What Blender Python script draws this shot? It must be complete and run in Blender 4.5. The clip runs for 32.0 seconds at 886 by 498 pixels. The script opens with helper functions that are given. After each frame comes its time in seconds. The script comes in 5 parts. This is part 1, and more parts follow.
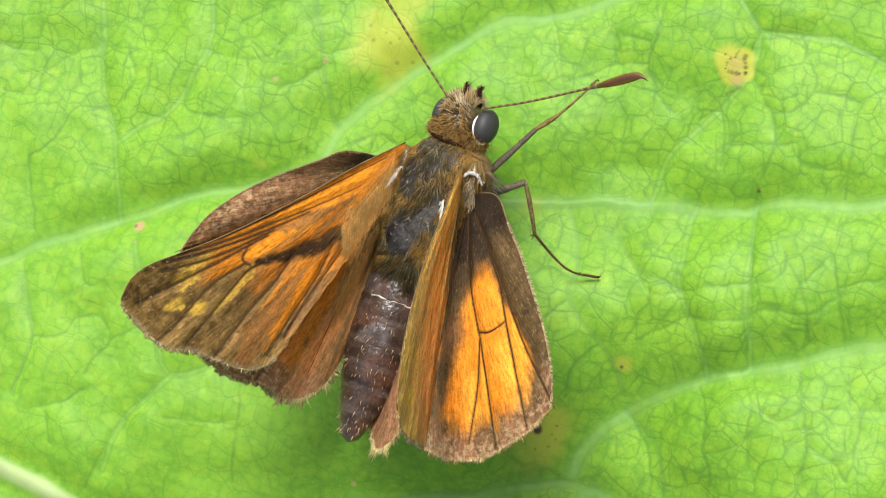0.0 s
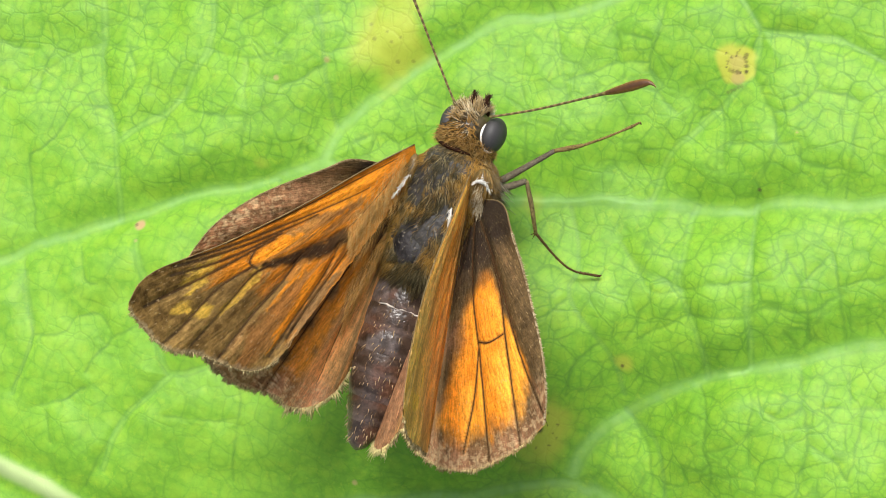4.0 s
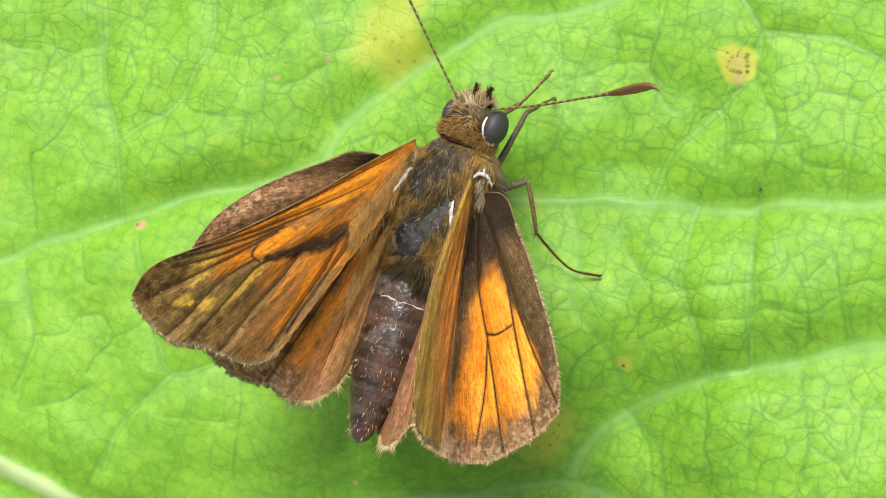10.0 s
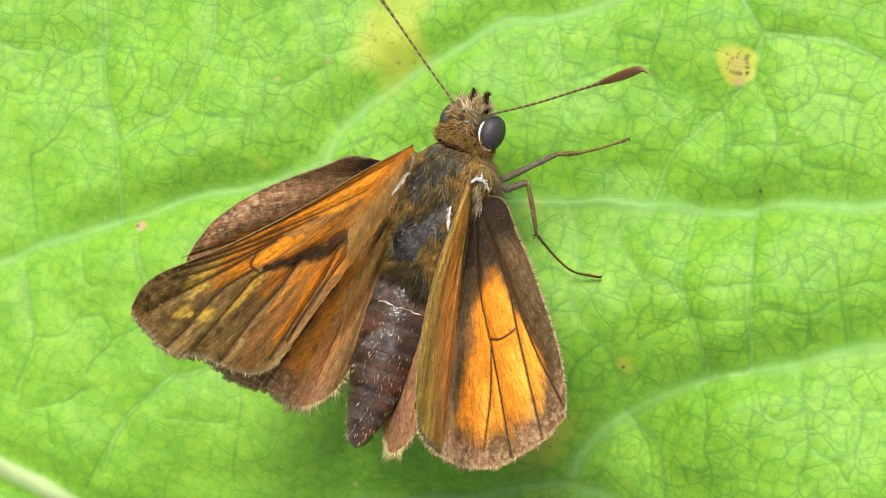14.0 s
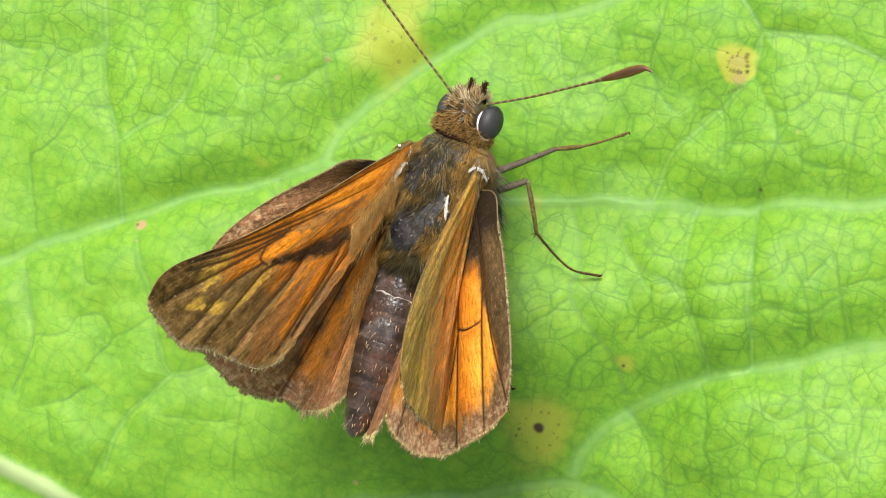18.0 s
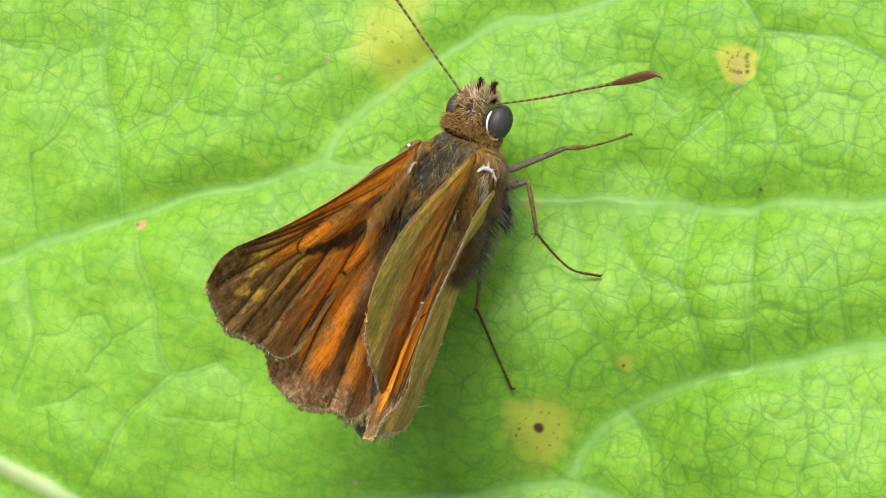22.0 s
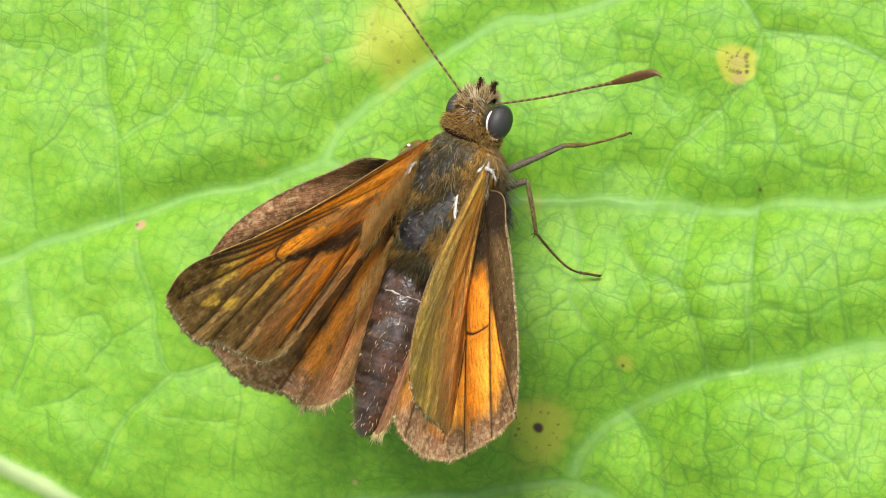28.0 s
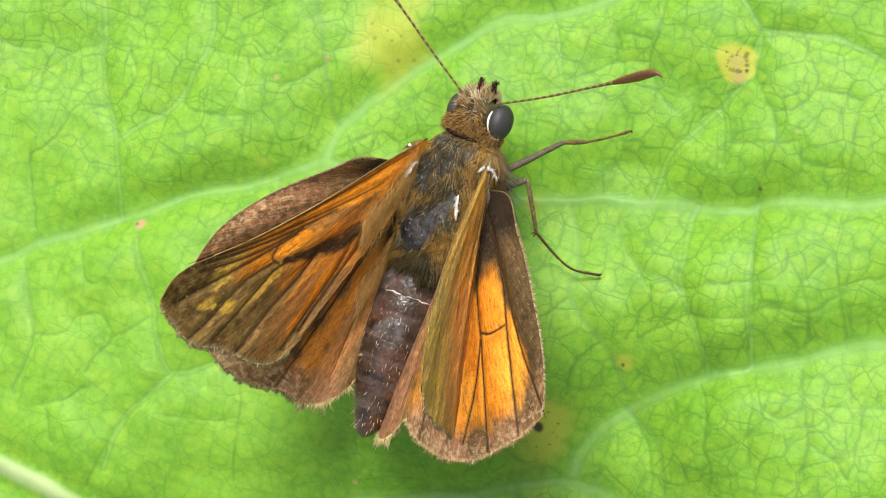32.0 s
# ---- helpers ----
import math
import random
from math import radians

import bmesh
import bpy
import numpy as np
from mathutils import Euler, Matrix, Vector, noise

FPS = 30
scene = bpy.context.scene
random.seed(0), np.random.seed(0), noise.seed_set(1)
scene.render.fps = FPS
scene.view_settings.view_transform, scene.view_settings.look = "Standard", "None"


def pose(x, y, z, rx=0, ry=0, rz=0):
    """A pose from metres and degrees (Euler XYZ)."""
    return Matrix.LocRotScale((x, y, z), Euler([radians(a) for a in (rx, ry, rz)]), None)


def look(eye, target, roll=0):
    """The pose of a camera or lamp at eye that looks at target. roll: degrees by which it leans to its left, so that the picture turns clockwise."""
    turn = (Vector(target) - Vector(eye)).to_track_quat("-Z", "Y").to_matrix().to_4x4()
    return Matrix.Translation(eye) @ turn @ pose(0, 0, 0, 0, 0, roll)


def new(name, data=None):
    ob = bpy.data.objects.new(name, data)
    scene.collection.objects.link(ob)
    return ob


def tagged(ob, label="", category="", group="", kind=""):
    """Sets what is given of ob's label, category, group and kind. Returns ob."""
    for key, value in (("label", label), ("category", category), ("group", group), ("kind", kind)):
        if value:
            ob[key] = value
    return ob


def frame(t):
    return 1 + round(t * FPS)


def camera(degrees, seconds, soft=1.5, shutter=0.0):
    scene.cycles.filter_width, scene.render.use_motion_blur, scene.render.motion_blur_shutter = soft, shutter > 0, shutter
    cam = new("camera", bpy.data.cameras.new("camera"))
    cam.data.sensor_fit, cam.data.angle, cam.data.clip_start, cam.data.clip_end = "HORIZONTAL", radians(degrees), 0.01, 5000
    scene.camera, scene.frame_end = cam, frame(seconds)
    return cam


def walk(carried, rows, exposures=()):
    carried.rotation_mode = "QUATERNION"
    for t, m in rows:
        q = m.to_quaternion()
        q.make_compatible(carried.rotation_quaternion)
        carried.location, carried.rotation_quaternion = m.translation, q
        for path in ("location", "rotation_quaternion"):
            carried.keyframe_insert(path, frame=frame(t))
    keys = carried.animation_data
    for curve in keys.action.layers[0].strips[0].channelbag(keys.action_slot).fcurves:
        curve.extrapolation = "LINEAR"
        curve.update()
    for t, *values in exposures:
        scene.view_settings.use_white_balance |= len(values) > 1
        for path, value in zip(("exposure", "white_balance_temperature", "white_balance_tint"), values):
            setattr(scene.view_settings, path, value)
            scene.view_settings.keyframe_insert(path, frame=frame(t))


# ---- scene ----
# All lengths below are in millimetres and are turned into metres by S.
S = 0.001

# ---- camera: held by hand over a leaf, looking straight down ----
cam = camera(20, 32.0, soft=1.0, shutter=0.5)
HEIGHT = 104.5
SWAY = [(0, .061, .069), (.5, .007, .159), (1, .061, .033), (1.5, .043, 0), (2, .026, .051), (2.5, .026, .069),
        (3, .026, .087), (3.5, .026, .033), (5.5, .026, 0), (6, .026, -.039), (6.5, .026, .015), (7, .026, -.02),
        (7.5, .026, .015), (8, .026, -.039), (8.5, .008, -.039), (9, .026, -.058), (9.5, -.011, -.02), (10, -.011, .015),
        (10.5, -.011, -.02), (11, -.011, -.02), (11.5, -.011, -.02), (12, -.011, 0)]
SWAY += [(12.5, -.011, .015), (13, -.011, .015), (13.5, -.011, .015), (14, -.011, .068), (14.5, -.011, .159), (16.5, .026, .051),
         (17, .026, .051), (17.5, .026, .015), (18, -.011, .015), (18.5, -.011, 0), (19, -.011, 0), (19.5, -.011, -.02),
         (20, -.011, -.058), (20.5, -.011, -.039), (21, -.011, -.058), (21.5, .008, .015), (22, -.011, .015), (22.5, .008, -.02),
         (23, .026, -.02), (24, .008, -.02), (25, -.011, .015), (25.5, .008, -.02)]
SWAY += [(27.5, .008, 0), (28, .008, .015), (28.5, .008, -.058), (29, .008, -.093), (29.5, -.011, -.058), (30, .008, -.093),
         (30.5, .008, -.02), (31, .008, -.02), (31.5, .008, -.058), (32, .008, -.02)]
# the exposure sinks a little while the wings stand closed
walk(cam, [(t, pose(x * S, y * S, HEIGHT * S)) for t, x, y in SWAY],
     [(0, .85), (14.4, .86), (16.5, .83), (20, .84), (21.2, .83), (22, .80), (23.5, .78), (25, .81), (28, .83), (32, .85)])

# ---- light: bright overcast day, the brighter part of the sky towards +y and a little -x ----
SUN_EL, SUN_AZ = radians(59), radians(-20)
world = bpy.data.worlds.new("sky")
scene.world = world
world.use_nodes = True
wn = world.node_tree
sky = wn.nodes.new("ShaderNodeTexSky")
sky.sky_type, sky.sun_disc = "NISHITA", False
sky.sun_elevation, sky.sun_rotation = SUN_EL, SUN_AZ
sky.air_density, sky.dust_density, sky.ozone_density = 1.0, 4.0, 1.0
grey = wn.nodes.new("ShaderNodeRGBToBW")
cloud = wn.nodes.new("ShaderNodeMix")
cloud.data_type = "RGBA"
cloud.inputs[0].default_value = 0.6
wn.links.new(sky.outputs[0], grey.inputs[0])
wn.links.new(sky.outputs[0], cloud.inputs[6])
wn.links.new(grey.outputs[0], cloud.inputs[7])
wn.links.new(cloud.outputs[2], wn.nodes["Background"].inputs[0])
wn.nodes["Background"].inputs[1].default_value = 0.115
sun = new("sun", bpy.data.lights.new("sun", "SUN"))
sun.data.energy, sun.data.angle, sun.data.color = 2.4, radians(20), (1.0, 0.97, 0.92)
sun.matrix_world = look((0, 0, 0), (-math.sin(SUN_AZ) * math.cos(SUN_EL), -math.cos(SUN_AZ) * math.cos(SUN_EL), -math.sin(SUN_EL)))


# ---- small tools ----
def hash2(i, j, seed):
    v = np.sin(i * 127.1 + j * 311.7 + seed * 74.7) * 43758.5453
    return v - np.floor(v)


def vnoise(x, y, seed=0):
    """Smooth value noise in -1 to 1 on arrays."""
    i, j = np.floor(x), np.floor(y)
    fx, fy = x - i, y - j
    fx, fy = fx * fx * fx * (fx * (fx * 6 - 15) + 10), fy * fy * fy * (fy * (fy * 6 - 15) + 10)
    a, b = hash2(i, j, seed), hash2(i + 1, j, seed)
    c, d = hash2(i, j + 1, seed), hash2(i + 1, j + 1, seed)
    return 2 * ((a * (1 - fx) + b * fx) * (1 - fy) + (c * (1 - fx) + d * fx) * fy) - 1


def fbm(x, y, seed=0, n=3):
    return sum(vnoise(x * 2 ** k + 5.3 * k, y * 2 ** k - 3.1 * k, seed + k) * 0.5 ** k for k in range(n))


def smooth(a, b, x):
    t = np.clip((x - a) / (b - a), 0, 1)
    return t * t * (3 - 2 * t)


def seg_dist(x, y, p, q):
    """Distance of points to a segment, and how far along it they lie."""
    dx, dy = q[0] - p[0], q[1] - p[1]
    t = np.clip(((x - p[0]) * dx + (y - p[1]) * dy) / (dx * dx + dy * dy), 0, 1)
    return np.hypot(x - p[0] - t * dx, y - p[1] - t * dy), t


def line_dist(x, y, pts):
    return np.minimum.reduce([seg_dist(x, y, p, q)[0] for p, q in zip(pts, pts[1:])])


def spline(pts, n):
    """n points of a Catmull-Rom curve through pts, evenly by arc length."""
    p = np.array(pts, float)
    e = np.vstack([2 * p[0] - p[1], p, 2 * p[-1] - p[-2]])
    out = []
    for k in range(1, len(e) - 2):
        t = np.linspace(0, 1, 24, endpoint=False)[:, None]
        a, b, c, d = e[k - 1], e[k], e[k + 1], e[k + 2]
        out.append(0.5 * (2 * b + (c - a) * t + (2 * a - 5 * b + 4 * c - d) * t ** 2 + (3 * b - a - 3 * c + d) * t ** 3))
    out = np.vstack(out + [p[-1:]])
    s = np.concatenate([[0], np.cumsum(np.linalg.norm(np.diff(out, axis=0), axis=1))])
    u = np.linspace(0, s[-1], n)
    return np.stack([np.interp(u, s, out[:, k]) for k in range(out.shape[1])], 1)


def part(name, verts, faces, material, parent=None, label="", tint=None, floats=None, flat=False):
    """Links one mesh, given in millimetres, under a thing or part. tint: a colour a vertex; floats: named numbers a vertex."""
    me = bpy.data.meshes.new(name)
    me.from_pydata((np.asarray(verts, float) * S).tolist(), [], faces if isinstance(faces, list) else faces.tolist())
    if not flat:
        me.polygons.foreach_set("use_smooth", np.ones(len(me.polygons), bool))
    if tint is not None:
        at = me.attributes.new("tint", "FLOAT_COLOR", "POINT")
        at.data.foreach_set("color", np.hstack([np.clip(tint, 0, 1), np.ones((len(tint), 1))]).astype(np.float32).ravel())
    for key, val in (floats or {}).items():
        me.attributes.new(key, "FLOAT", "POINT").data.foreach_set("value", np.asarray(val, np.float32).ravel())
    me.materials.append(material)
    ob = new(name, me)
    ob.parent = parent
    if label:
        tagged(ob, label)
    return ob


def merge(*pieces):
    """Several (verts, faces) or (verts, faces, tint) as one."""
    vs, fs, ts, n = [], [], [], 0
    for p in pieces:
        vs.append(np.asarray(p[0], float))
        fs += [tuple(int(i) + n for i in f) for f in p[1]]
        if len(p) > 2:
            ts.append(p[2])
        n += len(p[0])
    return (np.vstack(vs), fs, np.vstack(ts)) if ts else (np.vstack(vs), fs)


def tube(pts, radii, sides=8):
    """A closed tapered tube through points."""
    pts = np.array(pts, float)
    n = len(pts)
    radii = np.interp(np.linspace(0, 1, n), np.linspace(0, 1, len(radii)), radii)
    tan = np.gradient(pts, axis=0)
    tan /= np.linalg.norm(tan, axis=1)[:, None] + 1e-12
    up = np.array([0.13, 0.21, 0.97]) if abs(tan[0] @ np.array([0.13, 0.21, 0.97])) < 0.9 else np.array([0.97, 0.13, 0.2])
    verts = []
    for p, t, r in zip(pts, tan, radii):
        a = np.cross(t, up)
        a /= np.linalg.norm(a)
        b = np.cross(a, t)
        up = b
        for k in range(sides):
            w = 2 * math.pi * k / sides
            verts.append(p + r * (a * math.cos(w) + b * math.sin(w)))
    faces = [(i * sides + k, i * sides + (k + 1) % sides, (i + 1) * sides + (k + 1) % sides, (i + 1) * sides + k) for i in range(n - 1) for k in range(sides)]
    faces += [tuple(range(sides))[::-1], tuple((n - 1) * sides + k for k in range(sides))]
    return np.array(verts), faces


def blob(center, radii, nu=32, nv=20, shape=None):
    """An ellipsoid with its poles along y. shape(a, w) scales the radius at angle a round y and height w along it."""
    verts, faces = [], []
    for j in range(nv + 1):
        w = -math.cos(math.pi * j / nv)
        rr = math.sqrt(max(0, 1 - w * w)) + 1e-4
        for i in range(nu):
            a = 2 * math.pi * i / nu
            k = shape(a, w) if shape else 1
            verts.append((center[0] + radii[0] * rr * math.cos(a) * k, center[1] + radii[1] * w, center[2] + radii[2] * rr * math.sin(a) * k))
    for j in range(nv):
        for i in range(nu):
            faces.append((j * nu + i, j * nu + (i + 1) % nu, (j + 1) * nu + (i + 1) % nu, (j + 1) * nu + i)[::-1])
    faces += [tuple(range(nu)), tuple(nv * nu + i for i in range(nu))[::-1]]
    return np.array(verts), faces


def hairs(roots, ways, lengths, radius, tints, bend=(0, -0.5, 0.0), rng=None):
    """Tapered three-sided hairs, one for each root, bent along the way bend."""
    n = len(roots)
    roots, ways = np.array(roots, float), np.array(ways, float)
    ways /= np.linalg.norm(ways, axis=1)[:, None] + 1e-9
    L = np.asarray(lengths, float)[:, None]
    r = np.asarray(radius, float) * np.ones((n, 1))
    mid = roots + ways * L * 0.5
    w2 = ways + np.array(bend)
    w2 /= np.linalg.norm(w2, axis=1)[:, None] + 1e-9
    tip = mid + w2 * L * 0.5
    a = np.cross(ways, np.array([0.31, 0.17, 0.93]))
    a /= np.linalg.norm(a, axis=1)[:, None] + 1e-9
    b = np.cross(ways, a)
    V = np.zeros((n, 7, 3))
    for k in range(3):
        c, s = math.cos(2.094 * k), math.sin(2.094 * k)
        V[:, k] = roots + r * (a * c + b * s)
        V[:, 3 + k] = mid + 0.7 * r * (a * c + b * s)
    V[:, 6] = tip
    F = []
    for k in range(3):
        l = (k + 1) % 3
        F += [(k, l, 3 + l), (k, 3 + l, 3 + k), (3 + k, 3 + l, 6)]
    F = (np.array(F)[None] + 7 * np.arange(n)[:, None, None]).reshape(-1, 3)
    return V.reshape(-1, 3), F, np.repeat(np.asarray(tints, float), 7, axis=0)


def mix3(a, b, t):
    t = np.asarray(t)[..., None]
    return np.asarray(a) * (1 - t) + np.asarray(b) * t


# ---- materials ----
def nodes(name):
    m = bpy.data.materials.new(name)
    m.use_nodes = True
    nt = m.node_tree
    return m, nt, nt.nodes["Principled BSDF"], nt.nodes["Material Output"]


def add(nt, kind, **vals):
    n = nt.nodes.new(kind)
    for k, v in vals.items():
        if k in n.inputs:
            n.inputs[k].default_value = v
    return n


def coords(nt):
    """Object coordinates in millimetres."""
    tc = nt.nodes.new("ShaderNodeTexCoord")
    mp = nt.nodes.new("ShaderNodeMapping")
    mp.inputs["Scale"].default_value = (1000, 1000, 1000)
    nt.links.new(tc.outputs["Object"], mp.inputs["Vector"])
    return mp.outputs[0]


def math_node(nt, op, a, b=None, clamp=False):
    n = nt.nodes.new("ShaderNodeMath")
    n.operation, n.use_clamp = op, clamp
    for k, v in enumerate((a, b)):
        if v is None:
            continue
        if isinstance(v, (int, float)):
            n.inputs[k].default_value = v
        else:
            nt.links.new(v, n.inputs[k])
    return n.outputs[0]


def mix_col(nt, fac, a, b, mode="MIX"):
    n = nt.nodes.new("ShaderNodeMix")
    n.data_type, n.blend_type = "RGBA", mode
    for sock, v in ((n.inputs[0], fac), (n.inputs[6], a), (n.inputs[7], b)):
        if isinstance(v, (int, float)):
            sock.default_value = v
        elif isinstance(v, tuple):
            sock.default_value = (*v, 1)
        else:
            nt.links.new(v, sock)
    return n.outputs[2]


def ramp(nt, x, a, b, lo=0.0, hi=1.0):
    n = nt.nodes.new("ShaderNodeMapRange")
    n.interpolation_type = "SMOOTHSTEP"
    for k, v in ((1, a), (2, b), (3, lo), (4, hi)):
        n.inputs[k].default_value = v
    nt.links.new(x, n.inputs[0])
    return n.outputs[0]


def attr(nt, name):
    n = nt.nodes.new("ShaderNodeAttribute")
    n.attribute_name = name
    return n


def noise_tex(nt, co, scale, detail=3.0, rough=0.55):
    n = add(nt, "ShaderNodeTexNoise", Scale=scale, Detail=detail, Roughness=rough)
    nt.links.new(co, n.inputs["Vector"])
    return n


def tinted(name, rough, grain, amount, bump=0.0, spec=0.3, translucent=0.0, sheen=0.0, speck=None):
    """A surface whose colour comes from its vertices, with grain of that many cycles a millimetre."""
    m, nt, p, out = nodes(name)
    co = coords(nt)
    col = attr(nt, "tint").outputs["Color"]
    n1, n2 = noise_tex(nt, co, grain, 2.0), noise_tex(nt, co, grain * 0.16, 2.0)
    f = math_node(nt, "ADD", math_node(nt, "MULTIPLY", n1.outputs[0], 1.4), math_node(nt, "MULTIPLY", n2.outputs[0], 0.6))
    f = ramp(nt, f, 0.55, 1.45, 1 - amount, 1 + amount)
    g = nt.nodes.new("ShaderNodeCombineColor")
    for k in range(3):
        nt.links.new(f, g.inputs[k])
    col = mix_col(nt, 1.0, col, g.outputs[0], "MULTIPLY")
    if speck:
        s = ramp(nt, noise_tex(nt, co, grain * 1.3, 1.0).outputs[0], 0.64, 0.72)
        col = mix_col(nt, math_node(nt, "MULTIPLY", s, speck[1]), col, speck[0])
    nt.links.new(col, p.inputs["Base Color"])
    p.inputs["Roughness"].default_value = rough
    p.inputs["Specular IOR Level"].default_value = spec
    p.inputs["Sheen Weight"].default_value = sheen
    if bump:
        b = add(nt, "ShaderNodeBump", Strength=bump, Distance=0.00006)
        nt.links.new(n1.outputs[0], b.inputs["Height"])
        nt.links.new(b.outputs[0], p.inputs["Normal"])
    if translucent:
        t = nt.nodes.new("ShaderNodeBsdfTranslucent")
        nt.links.new(col, t.inputs["Color"])
        mx = nt.nodes.new("ShaderNodeMixShader")
        mx.inputs[0].default_value = translucent
        nt.links.new(p.outputs[0], mx.inputs[1])
        nt.links.new(t.outputs[0], mx.inputs[2])
        nt.links.new(mx.outputs[0], out.inputs[0])
    return m


def plain(name, color, rough, spec=0.5, grain=6.0, amount=0.25, metal=0.0):
    m, nt, p, out = nodes(name)
    co = coords(nt)
    f = ramp(nt, noise_tex(nt, co, grain, 3.0).outputs[0], 0.3, 0.7)
    col = mix_col(nt, f, tuple(c * (1 - amount) for c in color), tuple(min(1, c * (1 + amount)) for c in color))
    nt.links.new(col, p.inputs["Base Color"])
    p.inputs["Roughness"].default_value, p.inputs["Specular IOR Level"].default_value, p.inputs["Metallic"].default_value = rough, spec, metal
    return m


def leaf_material():
    m, nt, p, out = nodes("leaf_blade")
    co = coords(nt)
    warp = noise_tex(nt, co, 0.5, 1.0)
    wv = nt.nodes.new("ShaderNodeVectorMath")
    wv.operation = "MULTIPLY_ADD"
    wv.inputs[1].default_value = (0.45, 0.45, 0.45)
    nt.links.new(warp.outputs["Color"], wv.inputs[0])
    nt.links.new(co, wv.inputs[2])
    crinkle = noise_tex(nt, co, 2.6, 2.0)
    wf = nt.nodes.new("ShaderNodeVectorMath")
    wf.operation = "MULTIPLY_ADD"
    wf.inputs[1].default_value = (0.17, 0.17, 0.17)
    nt.links.new(crinkle.outputs["Color"], wf.inputs[0])
    nt.links.new(wv.outputs[0], wf.inputs[2])
    wv = wf
    lines = []
    for scale, width in ((0.80, 0.062), (1.35, 0.090), (2.9, 0.16)):
        v = add(nt, "ShaderNodeTexVoronoi", Scale=scale, Randomness=0.72)
        v.feature = "DISTANCE_TO_EDGE"
        nt.links.new(wv.outputs[0], v.inputs["Vector"])
        line = ramp(nt, v.outputs["Distance"], 0.0, width, 1.0, 0.0)
        gaps = ramp(nt, noise_tex(nt, co, scale * 0.9, 2.0).outputs[0], 0.34, 0.58, 0.25, 1.0)
        lines.append(math_node(nt, "MULTIPLY", math_node(nt, "MULTIPLY", line, gaps), attr(nt, "open").outputs["Fac"]))
    big = ramp(nt, noise_tex(nt, co, 0.16, 3.0).outputs[0], 0.35, 0.65)
    small = ramp(nt, noise_tex(nt, co, 1.1, 4.0, 0.6).outputs[0], 0.3, 0.72)
    cell = add(nt, "ShaderNodeTexVoronoi", Scale=1.35, Randomness=0.95)
    nt.links.new(wv.outputs[0], cell.inputs["Vector"])
    tone = math_node(nt, "ADD", math_node(nt, "MULTIPLY", small, 0.6), math_node(nt, "MULTIPLY", big, 0.4))
    grit = ramp(nt, noise_tex(nt, co, 3.6, 3.0, 0.6).outputs[0], 0.32, 0.68)
    tone = math_node(nt, "ADD", math_node(nt, "MULTIPLY", tone, 0.72), math_node(nt, "MULTIPLY", grit, 0.28))
    col = mix_col(nt, tone, LEAF_DARK, LEAF_LIGHT)
    fleck = ramp(nt, noise_tex(nt, co, 2.3, 3.0, 0.65).outputs[0], 0.56, 0.70)
    col = mix_col(nt, math_node(nt, "MULTIPLY", fleck, 0.34), col, LEAF_YELLOW)
    sep = nt.nodes.new("ShaderNodeSeparateColor")
    nt.links.new(cell.outputs["Color"], sep.inputs[0])
    col = mix_col(nt, math_node(nt, "MULTIPLY", ramp(nt, sep.outputs[0], 0.62, 0.9), 0.14), col, LEAF_YELLOW)
    # cell middles tinted lighter, imitating the shading of a swollen cell
    puff_shading = add(nt, "ShaderNodeTexVoronoi", Scale=1.35, Randomness=0.72)
    puff_shading.feature = "DISTANCE_TO_EDGE"
    nt.links.new(wv.outputs[0], puff_shading.inputs["Vector"])
    col = mix_col(nt, math_node(nt, "MULTIPLY", ramp(nt, puff_shading.outputs["Distance"], 0.06, 0.34), 0.20), col, LEAF_YELLOW)
    col = mix_col(nt, math_node(nt, "MULTIPLY", lines[0], 0.50), col, LEAF_LINE)
    col = mix_col(nt, math_node(nt, "MULTIPLY", lines[1], 0.39), col, LEAF_LINE)
    col = mix_col(nt, math_node(nt, "MULTIPLY", lines[2], 0.24), col, LEAF_LINE)
    col = mix_col(nt, math_node(nt, "MULTIPLY", attr(nt, "fine").outputs["Fac"], 0.9), col, LEAF_LINE)
    col = mix_col(nt, math_node(nt, "MULTIPLY", attr(nt, "vein").outputs["Fac"], 0.47), col, LEAF_VEIN)
    col = mix_col(nt, attr(nt, "rib").outputs["Fac"], col, LEAF_RIB)
    col = mix_col(nt, attr(nt, "yellow").outputs["Fac"], col, LEAF_SPOT)
    col = mix_col(nt, attr(nt, "scar").outputs["Fac"], col, LEAF_SCAR)
    col = mix_col(nt, attr(nt, "dark").outputs["Fac"], col, LEAF_SPECK)
    nt.links.new(col, p.inputs["Base Color"])
    p.inputs["Roughness"].default_value, p.inputs["Specular IOR Level"].default_value = 0.55, 0.31
    h = math_node(nt, "SUBTRACT", math_node(nt, "MULTIPLY", small, 0.5), math_node(nt, "ADD", lines[0], math_node(nt, "MULTIPLY", lines[1], 0.6)))
    b = add(nt, "ShaderNodeBump", Strength=0.12, Distance=0.0001)
    nt.links.new(h, b.inputs["Height"])
    nt.links.new(b.outputs[0], p.inputs["Normal"])
    t = nt.nodes.new("ShaderNodeBsdfTranslucent")
    nt.links.new(col, t.inputs["Color"])
    mx = nt.nodes.new("ShaderNodeMixShader")
    mx.inputs[0].default_value = 0.12
    nt.links.new(p.outputs[0], mx.inputs[1])
    nt.links.new(t.outputs[0], mx.inputs[2])
    nt.links.new(mx.outputs[0], out.inputs[0])
    return m


